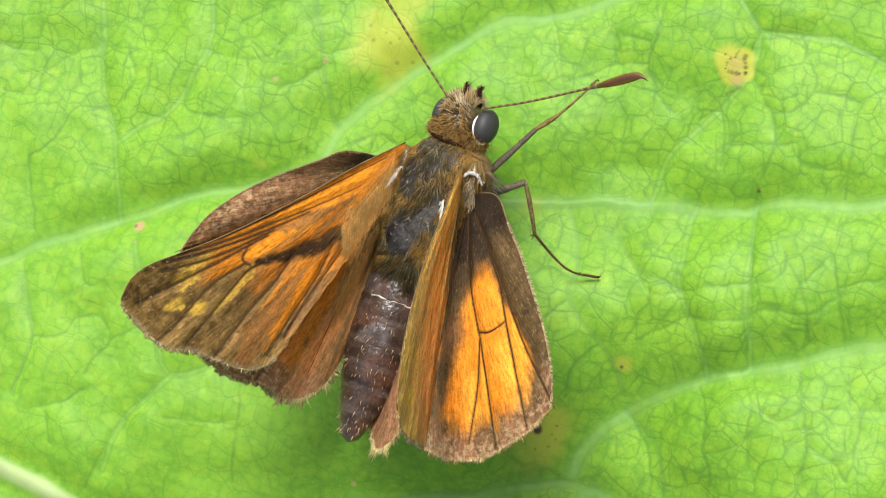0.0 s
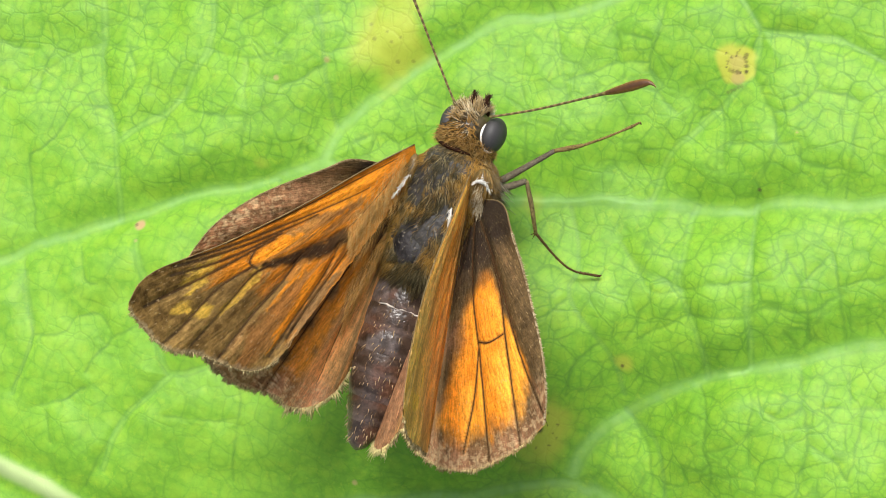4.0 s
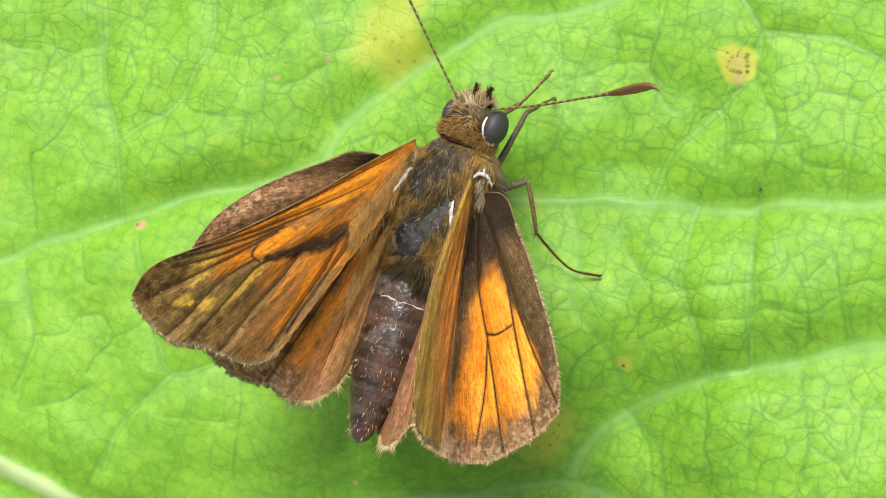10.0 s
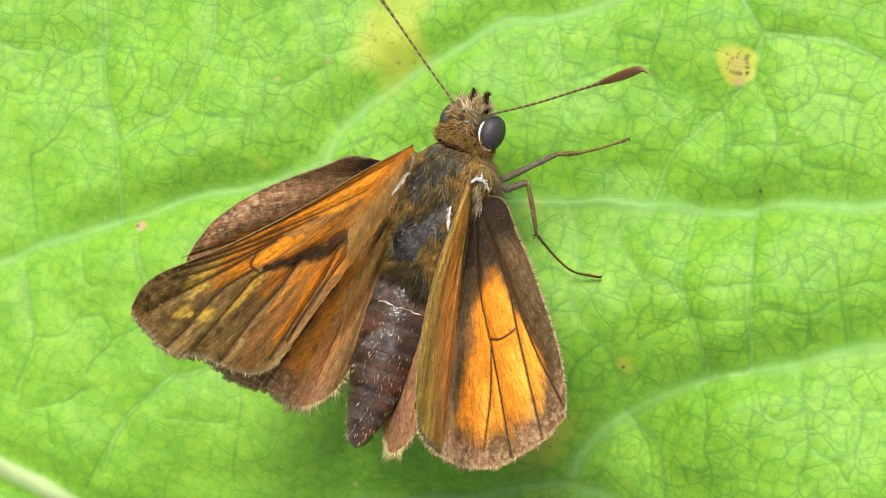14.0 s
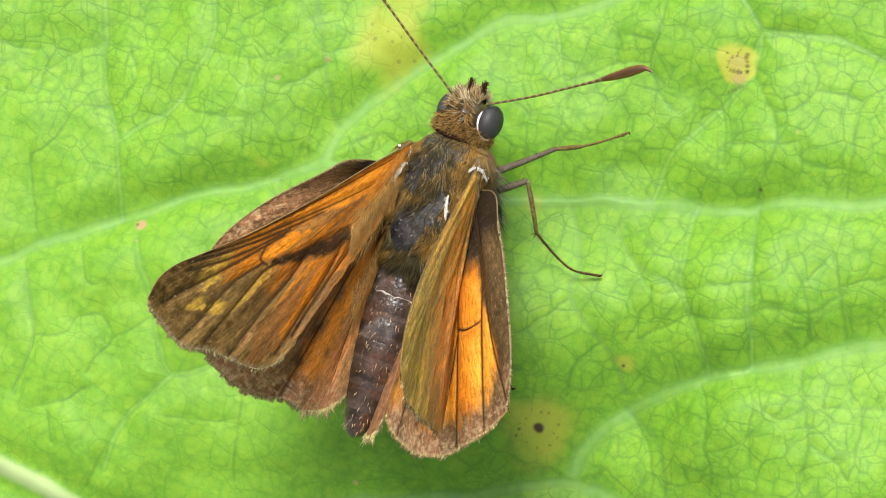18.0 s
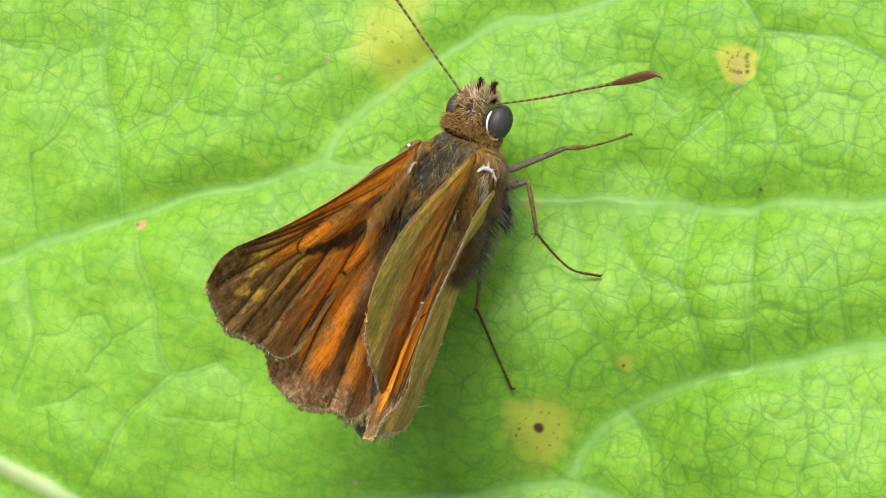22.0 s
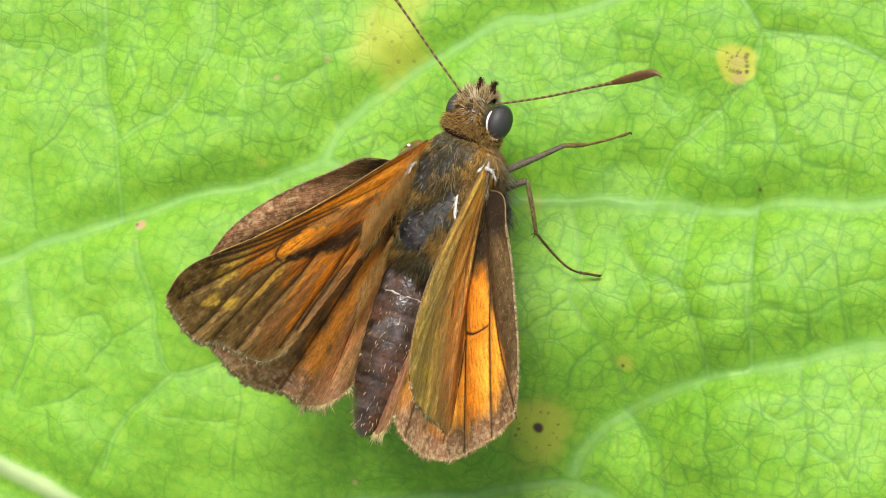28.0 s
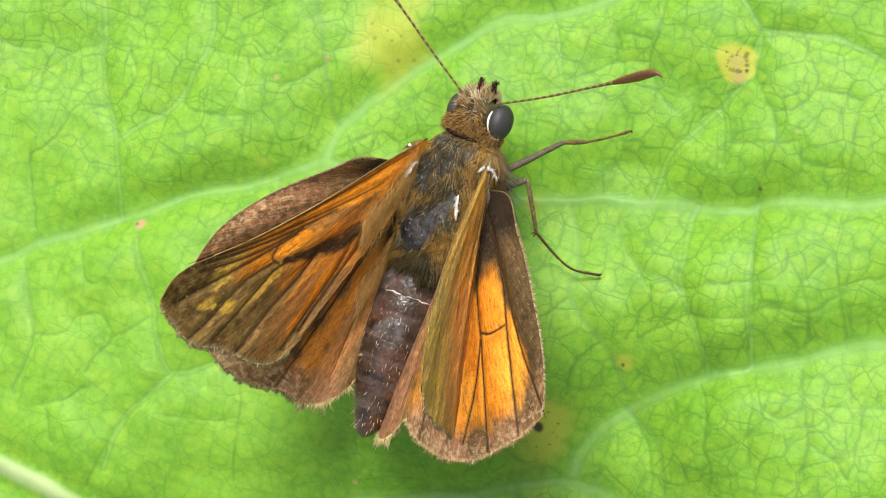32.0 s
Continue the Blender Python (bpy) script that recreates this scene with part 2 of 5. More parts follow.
def wing_material():
    """Rows of overlapping scales: colour from the vertices, streaked along the wing, with pale loose scales."""
    m, nt, p, out = nodes("wing_scales")
    co = coords(nt)
    xyz = nt.nodes.new("ShaderNodeCombineXYZ")
    nt.links.new(attr(nt, "along").outputs["Fac"], xyz.inputs[0])
    nt.links.new(math_node(nt, "MULTIPLY", attr(nt, "across").outputs["Fac"], 5.0), xyz.inputs[1])
    fine, broad = noise_tex(nt, xyz.outputs[0], 2.6, 2.0), noise_tex(nt, xyz.outputs[0], 0.9, 2.0)
    grain = noise_tex(nt, co, 11.0, 2.0)
    f = math_node(nt, "ADD", math_node(nt, "MULTIPLY", fine.outputs[0], 0.9), math_node(nt, "ADD", math_node(nt, "MULTIPLY", grain.outputs[0], 0.6), math_node(nt, "MULTIPLY", broad.outputs[0], 0.5)))
    f = ramp(nt, f, 0.6, 1.4, 0.56, 1.46)
    g = nt.nodes.new("ShaderNodeCombineColor")
    for k in range(3):
        nt.links.new(f, g.inputs[k])
    col = mix_col(nt, 1.0, attr(nt, "tint").outputs["Color"], g.outputs[0], "MULTIPLY")
    stretch = nt.nodes.new("ShaderNodeCombineXYZ")
    nt.links.new(math_node(nt, "MULTIPLY", attr(nt, "along").outputs["Fac"], 1.6), stretch.inputs[0])
    nt.links.new(math_node(nt, "MULTIPLY", attr(nt, "across").outputs["Fac"], 5.5), stretch.inputs[1])
    loose = ramp(nt, noise_tex(nt, stretch.outputs[0], 2.4, 1.0).outputs[0], 0.63, 0.74)
    col = mix_col(nt, math_node(nt, "MULTIPLY", loose, 0.46), col, (0.60, 0.43, 0.21))
    nt.links.new(col, p.inputs["Base Color"])
    p.inputs["Roughness"].default_value, p.inputs["Specular IOR Level"].default_value = 0.48, 0.16
    b = add(nt, "ShaderNodeBump", Strength=0.55, Distance=0.00006)
    nt.links.new(f, b.inputs["Height"])
    nt.links.new(b.outputs[0], p.inputs["Normal"])
    t = nt.nodes.new("ShaderNodeBsdfTranslucent")
    nt.links.new(col, t.inputs["Color"])
    mx = nt.nodes.new("ShaderNodeMixShader")
    mx.inputs[0].default_value = 0.33
    nt.links.new(p.outputs[0], mx.inputs[1])
    nt.links.new(t.outputs[0], mx.inputs[2])
    nt.links.new(mx.outputs[0], out.inputs[0])
    return m


LEAF_DARK, LEAF_LIGHT, LEAF_YELLOW = (0.110, 0.285, 0.017), (0.194, 0.408, 0.031), (0.285, 0.445, 0.028)
LEAF_LINE, LEAF_VEIN, LEAF_RIB = (0.072, 0.190, 0.022), (0.190, 0.360, 0.118), (0.42, 0.52, 0.24)
LEAF_SPOT, LEAF_SPECK, LEAF_SCAR = (0.41, 0.42, 0.05), (0.06, 0.035, 0.02), (0.42, 0.26, 0.14)
M_LEAF = leaf_material()
M_WING = wing_material()
M_RIB = plain("forewing_vein", (0.10, 0.045, 0.012), 0.55, 0.15)
M_VEIN = plain("wing_vein", (0.050, 0.022, 0.009), 0.7, 0.06)
M_FOLD = plain("neck_fold", (0.020, 0.008, 0.004), 0.8, 0.05)
M_FUR = tinted("fur", 0.6, 3.0, 0.25, 0.0, 0.12, 0.2)
M_SKIN = tinted("dark_scales", 0.29, 6.0, 0.45, 0.6, 0.50, 0.0, 0.0, ((0.22, 0.15, 0.09), 0.22))
M_EYE = plain("eye", (0.034, 0.032, 0.032), 0.55, 0.4, 20.0, 0.12)
M_HIDE = tinted("thorax_scales", 0.48, 4.0, 0.6, 1.0, 0.22, 0.0, 0.0, ((0.34, 0.29, 0.22), 0.40))
M_WHITE = plain("white_scales", (0.74, 0.72, 0.66), 0.5, 0.4, 8.0, 0.25)
M_LEG = tinted("leg_skin", 0.5, 9.0, 0.4, 0.4, 0.16)
M_ANT = tinted("antenna_skin", 0.4, 6.0, 0.2, 0.2, 0.4)
M_SOIL = plain("soil", (0.09, 0.10, 0.035), 0.9, 0.2, 0.01, 0.5)
M_STALK = plain("stalk_skin", (0.16, 0.30, 0.07), 0.5, 0.4, 1.0, 0.2)
M_GAUZE = None

# ---- frames of reference: the leaf's plane and the insect's body ----
LEAF_AT = Matrix.Translation(Vector((1.451, 1.590, 0.572)) * S) @ Matrix(((0.9133, 0.3256, -0.2447), (-0.3145, 0.9455, 0.0843), (0.2588, 0.0, 0.9659))).to_4x4()
BODY_TURN = Matrix(((0.8638, 0.3256, -0.3846), (-0.2974, 0.9455, 0.1324), (0.4067, 0.0, 0.9135))).to_4x4()
BODY_AT = (-0.202, 2.159, 4.5)

# ---- the ground far below and the leaf ----
def build_ground():
    n, big = 96, 3.0e6
    ring = [(0, 0, -420)]
    faces = []
    for k, r in enumerate((400, 2000, 20000, 200000, big)):
        for i in range(n):
            a = 2 * math.pi * i / n
            ring.append((r * math.cos(a), r * math.sin(a), -420))
    faces = [(0, 1 + i, 1 + (i + 1) % n) for i in range(n)]
    for k in range(4):
        faces += [(1 + k * n + i, 1 + (k + 1) * n + i, 1 + (k + 1) * n + (i + 1) % n, 1 + k * n + (i + 1) % n) for i in range(n)]
    tagged(part("ground", ring, faces, M_SOIL), "dull green-brown ground far below the leaf", "ground", kind="structure")


# Veins of the leaf in its own plane: the large side veins, and the finer ones between them.
LARGE = [
    [(-27, -13), (-19.6, -8.6), (-17.2, -6.7), (-15.1, -5.1), (-12.3, -3.4), (-9.7, -1.9), (-7.0, -0.1)],
    [(-7.0, -0.1), (-6.9, 1.5), (-5.4, 3.8), (-3.6, 6.0), (-1.4, 7.8), (1.8, 9.6), (8, 14)],
    [(-7.0, -0.1), (-3.9, 0.3), (1.7, 1.1), (4.4, 2.0), (6.6, 2.7), (8.8, 3.0), (12.1, 4.3), (15.7, 5.5), (24, 9)],
    [(6.7, -9.1), (7.4, -7.1), (8.7, -5.3), (11.0, -3.5), (14.2, -1.6), (17.5, 0.2), (25, 4)],
    [(-9, -16.5), (1.6, -12.0), (4.6, -10.5), (6.9, -9.5), (8.5, -9.5), (14, -11)]]
MIDDLE = [
    [(6.6, 2.9), (6.8, 5.0), (8.1, 7.1), (8.9, 8.8), (8.7, 10.5), (7.5, 11.5)],
    [(8.7, 10.5), (11.7, 11.2), (13.9, 10.8)],
    [(-15.1, -5.1), (-16.3, -2.2), (-17.8, 0.4), (-19.0, 3.4)],
    [(-16.2, -2.2), (-14.4, 0.0), (-13.4, 2.8), (-13.9, 5.0)],
    [(-13.9, -5.8), (-12.5, -8.1), (-11.1, -10.2), (-10.5, -10.7), (-8.8, -9.7)],
    [(-10.5, -10.7), (-11.7, -13.2), (-12.2, -15.6)],
    [(8.4, 3.0), (8.8, 0.3), (9.2, -0.5), (10.4, -2.1), (11.1, -3.4)],
    [(10.8, 3.8), (11.4, 1.6), (12.3, -1.4), (12.6, -2.5)]]
FINE = [
    [(-7.2, 1.5), (-8.3, 3.7), (-9.5, 6.3)],
    [(-18.4, -8.8), (-17.0, -11.2), (-17.1, -13.8)],
    [(-8.7, -1.5), (-8.0, -3.1)],
    [(3.4, 1.4), (4.6, -0.9), (4.6, -2.1), (6.6, -3.6), (7.9, -5.1)],
    [(9.1, -0.4), (7.2, -0.2), (5.9, 0.6)],
    [(8.1, -5.7), (10.0, -6.8), (10.9, -8.7)]]
# The thin dark network that links them.
NET = []
NET += [[(-20.2, 0.1), (-19.6, 0.8), (-18.9, 1.4), (-17.9, 1.7), (-16.7, 2.0)], [(-22.9, 0.4), (-22.1, 0.4), (-21.2, 0.6)], [(-22.0, -1.5), (-20.5, -1.3), (-20.5, -0.4), (-20.2, 0.1)], [(-19.8, -3.8), (-19.4, -5.0), (-18.6, -6.8)], [(-19.8, -3.8), (-19.0, -2.9), (-18.5, -1.3), (-17.2, -0.9)], [(-13.2, 2.8), (-11.6, 3.1), (-10.6, 3.6)], [(-12.4, 4.5), (-11.4, 5.3), (-10.7, 5.9)], [(-10.4, 4.1), (-9.7, 5.2), (-8.9, 5.9)], [(-11.6, 3.1), (-11.2, 1.9), (-10.8, 0.6), (-10.6, -0.6)], [(-13.9, 1.0), (-13.6, 0.2), (-12.2, 0.3), (-11.0, 0.6)], [(-8.2, 4.5), (-7.0, 5.3), (-7.0, 6.6)], [(-9.8, 2.4), (-9.0, 3.0), (-8.3, 3.8)], [(-17.1, 2.0), (-16.3, 0.8), (-16.4, -0.2)]]
NET += [[(0.0, 9.2), (1.0, 7.6), (1.6, 6.3), (2.1, 5.2)], [(4.6, 10.6), (4.8, 9.2), (4.8, 8.1), (5.5, 7.0), (6.4, 6.4)], [(7.7, 11.6), (8.6, 10.7), (8.7, 9.8)], [(8.6, 10.7), (10.4, 11.0), (11.8, 11.3), (13.0, 11.0), (13.9, 10.8)], [(9.0, 9.0), (9.6, 8.2), (10.3, 7.6), (10.8, 6.5), (10.7, 5.0), (10.8, 3.9)], [(10.3, 7.6), (11.1, 8.0), (11.6, 8.9), (11.5, 9.6)], [(14.3, 9.8), (13.6, 9.1), (13.7, 7.9), (13.9, 6.6), (14.2, 5.2)], [(7.4, 6.5), (8.1, 7.2), (8.7, 6.2), (9.0, 5.0)], [(8.8, 5.8), (10.7, 6.4)], [(10.8, 6.4), (11.7, 6.8), (12.1, 6.0), (13.8, 6.3)], [(11.6, 8.9), (12.4, 9.1), (13.6, 9.1)], [(10.4, 11.0), (10.9, 10.2), (11.5, 9.6)]]
NET += [[(1.6, 6.3), (2.6, 7.0), (3.5, 7.7)], [(4.6, 8.9), (3.2, 8.8), (3.4, 7.7)], [(1.8, 8.6), (0.7, 8.4)], [(3.5, 7.7), (4.8, 8.1)]]
NET += [[(6.3, 0.5), (7.4, -0.4), (8.0, -0.8), (9.2, -0.3)], [(8.0, -0.8), (7.7, -2.0), (7.4, -3.0)], [(10.7, 3.8), (11.3, 2.1), (12.0, 0.2), (12.3, -1.4), (12.5, -2.5)], [(9.2, -0.3), (10.2, 0.2), (11.7, 0.8)], [(9.6, -1.3), (10.9, -1.0), (12.1, -0.4)], [(11.7, 0.8), (12.7, 1.4), (12.8, 2.4)], [(12.1, -0.3), (13.1, 0.2), (14.2, 0.4), (15.2, 1.5)], [(12.6, 2.5), (13.6, 1.4), (14.2, 0.4), (14.6, -0.6)], [(14.2, 3.1), (15.0, 1.9), (15.5, 0.7), (16.1, -0.5)], [(13.7, 1.6), (14.0, 2.2), (14.3, 2.9)], [(15.1, 1.8), (15.9, 2.3), (16.6, 2.7)], [(7.9, -2.8), (9.1, -1.7), (9.6, -1.3)]]
NET += [[(10.9, -3.8), (11.6, -4.7), (12.0, -6.3), (12.5, -7.0), (12.6, -8.0)], [(12.3, -2.8), (13.2, -3.7), (13.5, -5.0), (14.0, -6.3)], [(12.0, -6.3), (12.9, -5.8), (13.5, -5.0)], [(14.6, -1.8), (15.2, -3.2), (15.9, -4.6), (16.0, -6.0), (16.1, -6.8)], [(15.9, -4.6), (16.9, -4.8), (17.8, -5.4)], [(13.2, -3.7), (14.5, -4.0), (15.2, -3.2)], [(15.1, -2.8), (16.2, -2.9), (18.3, -2.2)], [(8.0, -5.8), (8.8, -6.2), (9.8, -7.3), (10.2, -8.9)], [(16.4, -1.4), (17.0, -2.6)], [(17.5, -2.5), (17.7, -3.8), (17.8, -5.4)], [(4.7, -2.2), (4.0, -3.2), (3.3, -4.2)], [(6.4, -3.5), (5.7, -4.6), (5.7, -6.0)]]
NET += [[(-18.6, -8.3), (-18.0, -9.7), (-17.0, -11.2), (-17.0, -12.7), (-17.2, -13.8)], [(-17.0, -11.2), (-15.7, -10.7), (-15.3, -9.8)], [(-10.6, -10.7), (-11.2, -12.0), (-12.1, -13.6), (-12.4, -14.9), (-12.8, -16.6)], [(-13.5, -10.2), (-12.2, -8.8)], [(-15.3, -9.8), (-14.3, -9.4), (-13.5, -10.2), (-14.0, -11.2), (-14.2, -12.0)], [(-16.0, -14.2), (-14.8, -13.4), (-14.0, -12.6)], [(-16.2, -7.0), (-15.5, -8.1), (-14.9, -8.2)], [(-15.2, -14.2), (-14.8, -15.3)], [(-8.9, -9.6), (-7.6, -10.2), (-7.1, -12.0), (-6.8, -14.2)], [(-10.2, -12.5), (-8.6, -12.2), (-7.2, -11.6)]]
MIDRIB = [(-30, -16), (-16.3, -17.2), (-15.0, -17.3), (-13.5, -17.6), (-6, -20), (10, -30), (24, -40)]


def net_dist(x, y, lines, far=1.5):
    """Distance to the nearest of many short lines, cut off at far."""
    d = np.full_like(x, far)
    for pts in lines:
        p = spline(pts, 4 * len(pts))
        near = np.flatnonzero((x > p[:, 0].min() - far) & (x < p[:, 0].max() + far) & (y > p[:, 1].min() - far) & (y < p[:, 1].max() + far))
        if len(near):
            d[near] = np.minimum(d[near], line_dist(x[near], y[near], p))
    return d


def build_leaf():
    leaf = new("leaf")
    leaf.matrix_world = LEAF_AT
    xs = np.concatenate([np.arange(-62, -25, 1.0), np.arange(-25, 21.5, 0.06), np.arange(21.5, 52, 1.0)])
    ys = np.concatenate([np.arange(-60, -20.5, 1.0), np.arange(-20.5, 15.5, 0.06), np.arange(15.5, 44, 1.0)])
    X, Y = np.meshgrid(xs, ys)
    x, y = X.ravel(), Y.ravel()
    wx, wy = x + 0.14 * fbm(x * 0.5, y * 0.5, 11), y + 0.14 * fbm(x * 0.5, y * 0.5, 17)
    dl = net_dist(wx, wy, LARGE, 6.0)
    dm, df, dn = net_dist(wx, wy, MIDDLE, 2.5), net_dist(wx, wy, FINE, 2.0), net_dist(x + 0.07 * fbm(x * 1.7, y * 1.7, 13), y + 0.07 * fbm(x * 1.7, y * 1.7, 19), NET)
    dr = line_dist(x, y, spline(MIDRIB, 24))
    bulge = 0.50 * fbm(x * 0.16, y * 0.16, 3, 2) + 0.10 * fbm(x * 0.42 + 9, y * 0.42, 5, 2) + 0.018 * fbm(x * 1.3, y * 1.3, 8, 2)
    z = bulge * smooth(-0.3, 1.8, dl) - 0.06 * np.exp(-(dl / 0.5) ** 2) 
    z -= 0.035 * np.exp(-(dm / 0.28) ** 2) + 0.025 * np.exp(-(df / 0.22) ** 2)
    # the blade is quilted: it swells between its veins
    z -= 0.46 * np.exp(-(dl / 1.2) ** 2) + 0.17 * np.exp(-(dm / 0.75) ** 2) + 0.06 * np.exp(-(df / 0.6) ** 2) + 0.045 * np.exp(-(dn / 0.5) ** 2) + 0.022 * np.exp(-(dn / 0.16) ** 2)
    z += 0.35 * np.exp(-(dr / 0.5) ** 2) - 0.5 * np.exp(-(dr / 1.4) ** 2)
    z -= 0.5 * np.exp(-(line_dist(x, y, spline(LARGE[3], 24)) / 2.0) ** 2)
    z -= 0.55 * np.exp(-(line_dist(x, y, spline(LARGE[2], 28)) / 1.9) ** 2) * smooth(-3, 1, x) * smooth(14, 8, x)
    down, along = .7 * (x - 3) - .7 * (y + 4), .7 * (x + y)
    z -= 1.5 * smooth(-.5, 6, down) * smooth(7, 1, along)
    z -= 0.012 * np.clip(0.3145 * x - 0.9455 * y - 3, 0, 14) ** 2
    z -= 0.0016 * np.maximum(0, np.hypot(x + 3, y + 3) - 24) ** 2
    vein = (0.8 + 0.3 * fbm(x * 3, y * 3, 27)) * np.exp(-(dl / 0.23) ** 2) + 0.12 * np.exp(-(dl / 0.45) ** 2) + 0.34 * np.exp(-(dm / 0.13) ** 2) + 0.25 * np.exp(-(df / 0.10) ** 2)
    fine = 0.5 * np.exp(-((df - .05) / 0.05) ** 2) + 0.45 * np.exp(-((dm - .11) / 0.05) ** 2) + 0.3 * np.exp(-((dl - .19) / 0.06) ** 2)
    fine = np.maximum(fine, (0.62 + 0.3 * fbm(x * 1.3, y * 1.3, 29)) * np.exp(-(dn / 0.062) ** 2))
    yellow, dark = np.zeros_like(x), np.zeros_like(x)
    wob = fbm(x * 1.1, y * 1.1, 21)
    for cx, cy, rx, ry, k in ((8.2, 9.1, 0.84, 0.76, 0.85), (5.0, -7.7, 1.35, 1.65, 0.72), (-6.0, 5.6, 1.6, 1.9, 0.62), (-6.2, 7.8, 1.7, 1.4, 0.5), (7.6, -4.0, 0.38, 0.32, 0.6), (-9.7, -1.0, 0.4, 0.3, 0.3), (1.8, 1.0, 0.5, 0.6, 0.3)):
        d = np.hypot((x - cx) / rx, (y - cy) / ry) + 0.22 * wob
        yellow = np.maximum(yellow, k * (smooth(1.15, 0.8, d) if k > .8 else smooth(1.3, 0.4, d)))
    rng = np.random.default_rng(4)
    dots = [(5.0, -7.7, 0.20, 1.0), (7.55, -4.1, 0.09, 0.8), (-14.2, -5.25, 0.07, 0.6), (10.7, 4.5, 0.07, 0.8), (4.3, -8.0, 0.08, 0.8), (4.25, -8.3, 0.07, 0.7)]
    dots += [(8.25 + 0.45 * math.cos(a) + rng.normal(0, 0.07), 9.1 + 0.42 * math.sin(a) + rng.normal(0, 0.07), rng.uniform(0.03, 0.09), rng.uniform(.45, .9)) for a in np.linspace(0, 6, 18)]
    dots += [(5.0 + rng.uniform(0.5, 0.95) * math.cos(a), -7.7 + rng.uniform(0.5, 1.0) * math.sin(a), rng.uniform(0.03, 0.06), 0.6) for a in np.linspace(0, 6, 12)]
    dots += [(-6.0 + rng.normal(0, 0.7), 5.2 + rng.normal(0, 0.6), rng.uniform(0.04, 0.09), 0.4) for k in range(8)]
    dots += [(8.2 + 0.12 * k, 8.25 - 0.1 * (4 - k), 0.07, 0.4) for k in range(5)]
    for cx, cy, r, k in dots:
        dark = np.maximum(dark, k * smooth(1.3, 0.6, np.hypot(x - cx, y - cy) / r + 0.25 * wob))
    scar = np.zeros_like(x)
    for cx, cy, r, k in ((-14.0, -5.2, 0.24, 0.9), (-8.3, 4.0, 0.17, 0.5), (-1.7, -12.5, 0.13, 0.6), (-10.1, 2.6, 0.1, 0.5), (-13.9, -5.9, 0.08, 0.5), (8.2, 9.1, 0.35, 0.35), (8.45, 8.5, 0.25, 0.5), (11.5, 7.1, 0.06, 0.6)):
        scar = np.maximum(scar, k * smooth(1.3, 0.6, np.hypot(x - cx, y - cy) / r + 0.25 * wob))
    # outline: a broad leaf, its edge gently scalloped
    ang, rad = np.arctan2(y + 8, x + 4), np.hypot(x + 4, y + 8)
    keep = (rad < 44 * (1 + 0.10 * np.cos(ang - 0.8) + 0.03 * np.sin(9 * ang))).reshape(X.shape)
    nx, ny = len(xs), len(ys)
    i, j = np.meshgrid(np.arange(nx - 1), np.arange(ny - 1))
    ok = keep[:-1, :-1] & keep[1:, :-1] & keep[:-1, 1:] & keep[1:, 1:]
    i, j = i[ok], j[ok]
    a = j * nx + i
    F = np.stack([a, a + 1, a + nx + 1, a + nx], 1)
    used = np.unique(F)
    back = np.full(nx * ny, -1)
    back[used] = np.arange(len(used))
    V = np.stack([x, y, z], 1)[used]
    blade = part("blade", V, back[F], M_LEAF, leaf, floats={"vein": vein[used], "fine": fine[used], "rib": 0.85 * np.exp(-(dr / 0.42) ** 4)[used], "yellow": yellow[used], "open": ((1 - 0.9 * np.exp(-(dl / 0.4) ** 2)) * (1 - 0.5 * smooth(-4, -9, y + 0.2 * x) * smooth(6, 0, x)))[used], "dark": dark[used], "scar": scar[used]})
    so = blade.modifiers.new("thickness", "SOLIDIFY")
    so.thickness, so.offset = 0.28 * S, -1
    # the stalk, from the midrib down to the ground
    pts = spline([(-25, -16.5, -2.9), (-32, -16.4, -4.5), (-46, -15, -14), (-60, -14, -60), (-70, -14, -200), (-74, -14, -470)], 40)
    v, f = tube(pts, [0.6, 1.0, 1.4, 1.6, 1.8], 10)
    part("stalk", v, f, M_STALK, leaf, "pale green leaf stalk")
    tagged(leaf, "broad bright green leaf with pale veins and yellow spots", "leaf")
    return leaf


build_ground()
build_leaf()


# ---- the butterfly ----
FORE_COSTA = [(0, .3), (3.5, .25), (7, .35), (10, .45), (12.5, .4), (14.1, .05), (14.85, -.6)]
FORE_TRAIL = [(0, -.8), (2.5, -2.2), (5, -3.9), (7.6, -5.5), (9.2, -6.15), (10.2, -5.9), (11.6, -4.6), (13.3, -3.2), (14.5, -1.8), (14.9, -.85)]
FORE_COSTA_L = [(0, .3), (3, .36), (5.6, .25), (8, .2), (10.4, .22), (12.3, .34), (13.6, .4), (14.5, .2), (15.05, -.3)]
FORE_TRAIL_L = [(0, -.8), (2.5, -2.0), (5.3, -3.3), (7.2, -4.25), (8.2, -4.85), (8.9, -5.2), (9.6, -5.28), (10.4, -5.12), (11.6, -4.25), (12.2, -3.7), (12.8, -3.3), (13.7, -2.8), (14.4, -1.95), (14.9, -1.0), (15.1, -.5)]
HIND_COSTA_L = [(0, .4), (1.3, .95), (2.5, 1.5), (3.7, 1.86), (4.9, 1.74), (7, 1.54), (8.6, 1.22), (9.9, .72), (10.7, .0), (11.05, -.6)]
HIND_COSTA = [(0, .4), (1.3, 1.4), (3, 1.5), (5.5, 1.3), (8.5, .85), (10.2, .2), (11.1, -.6)]
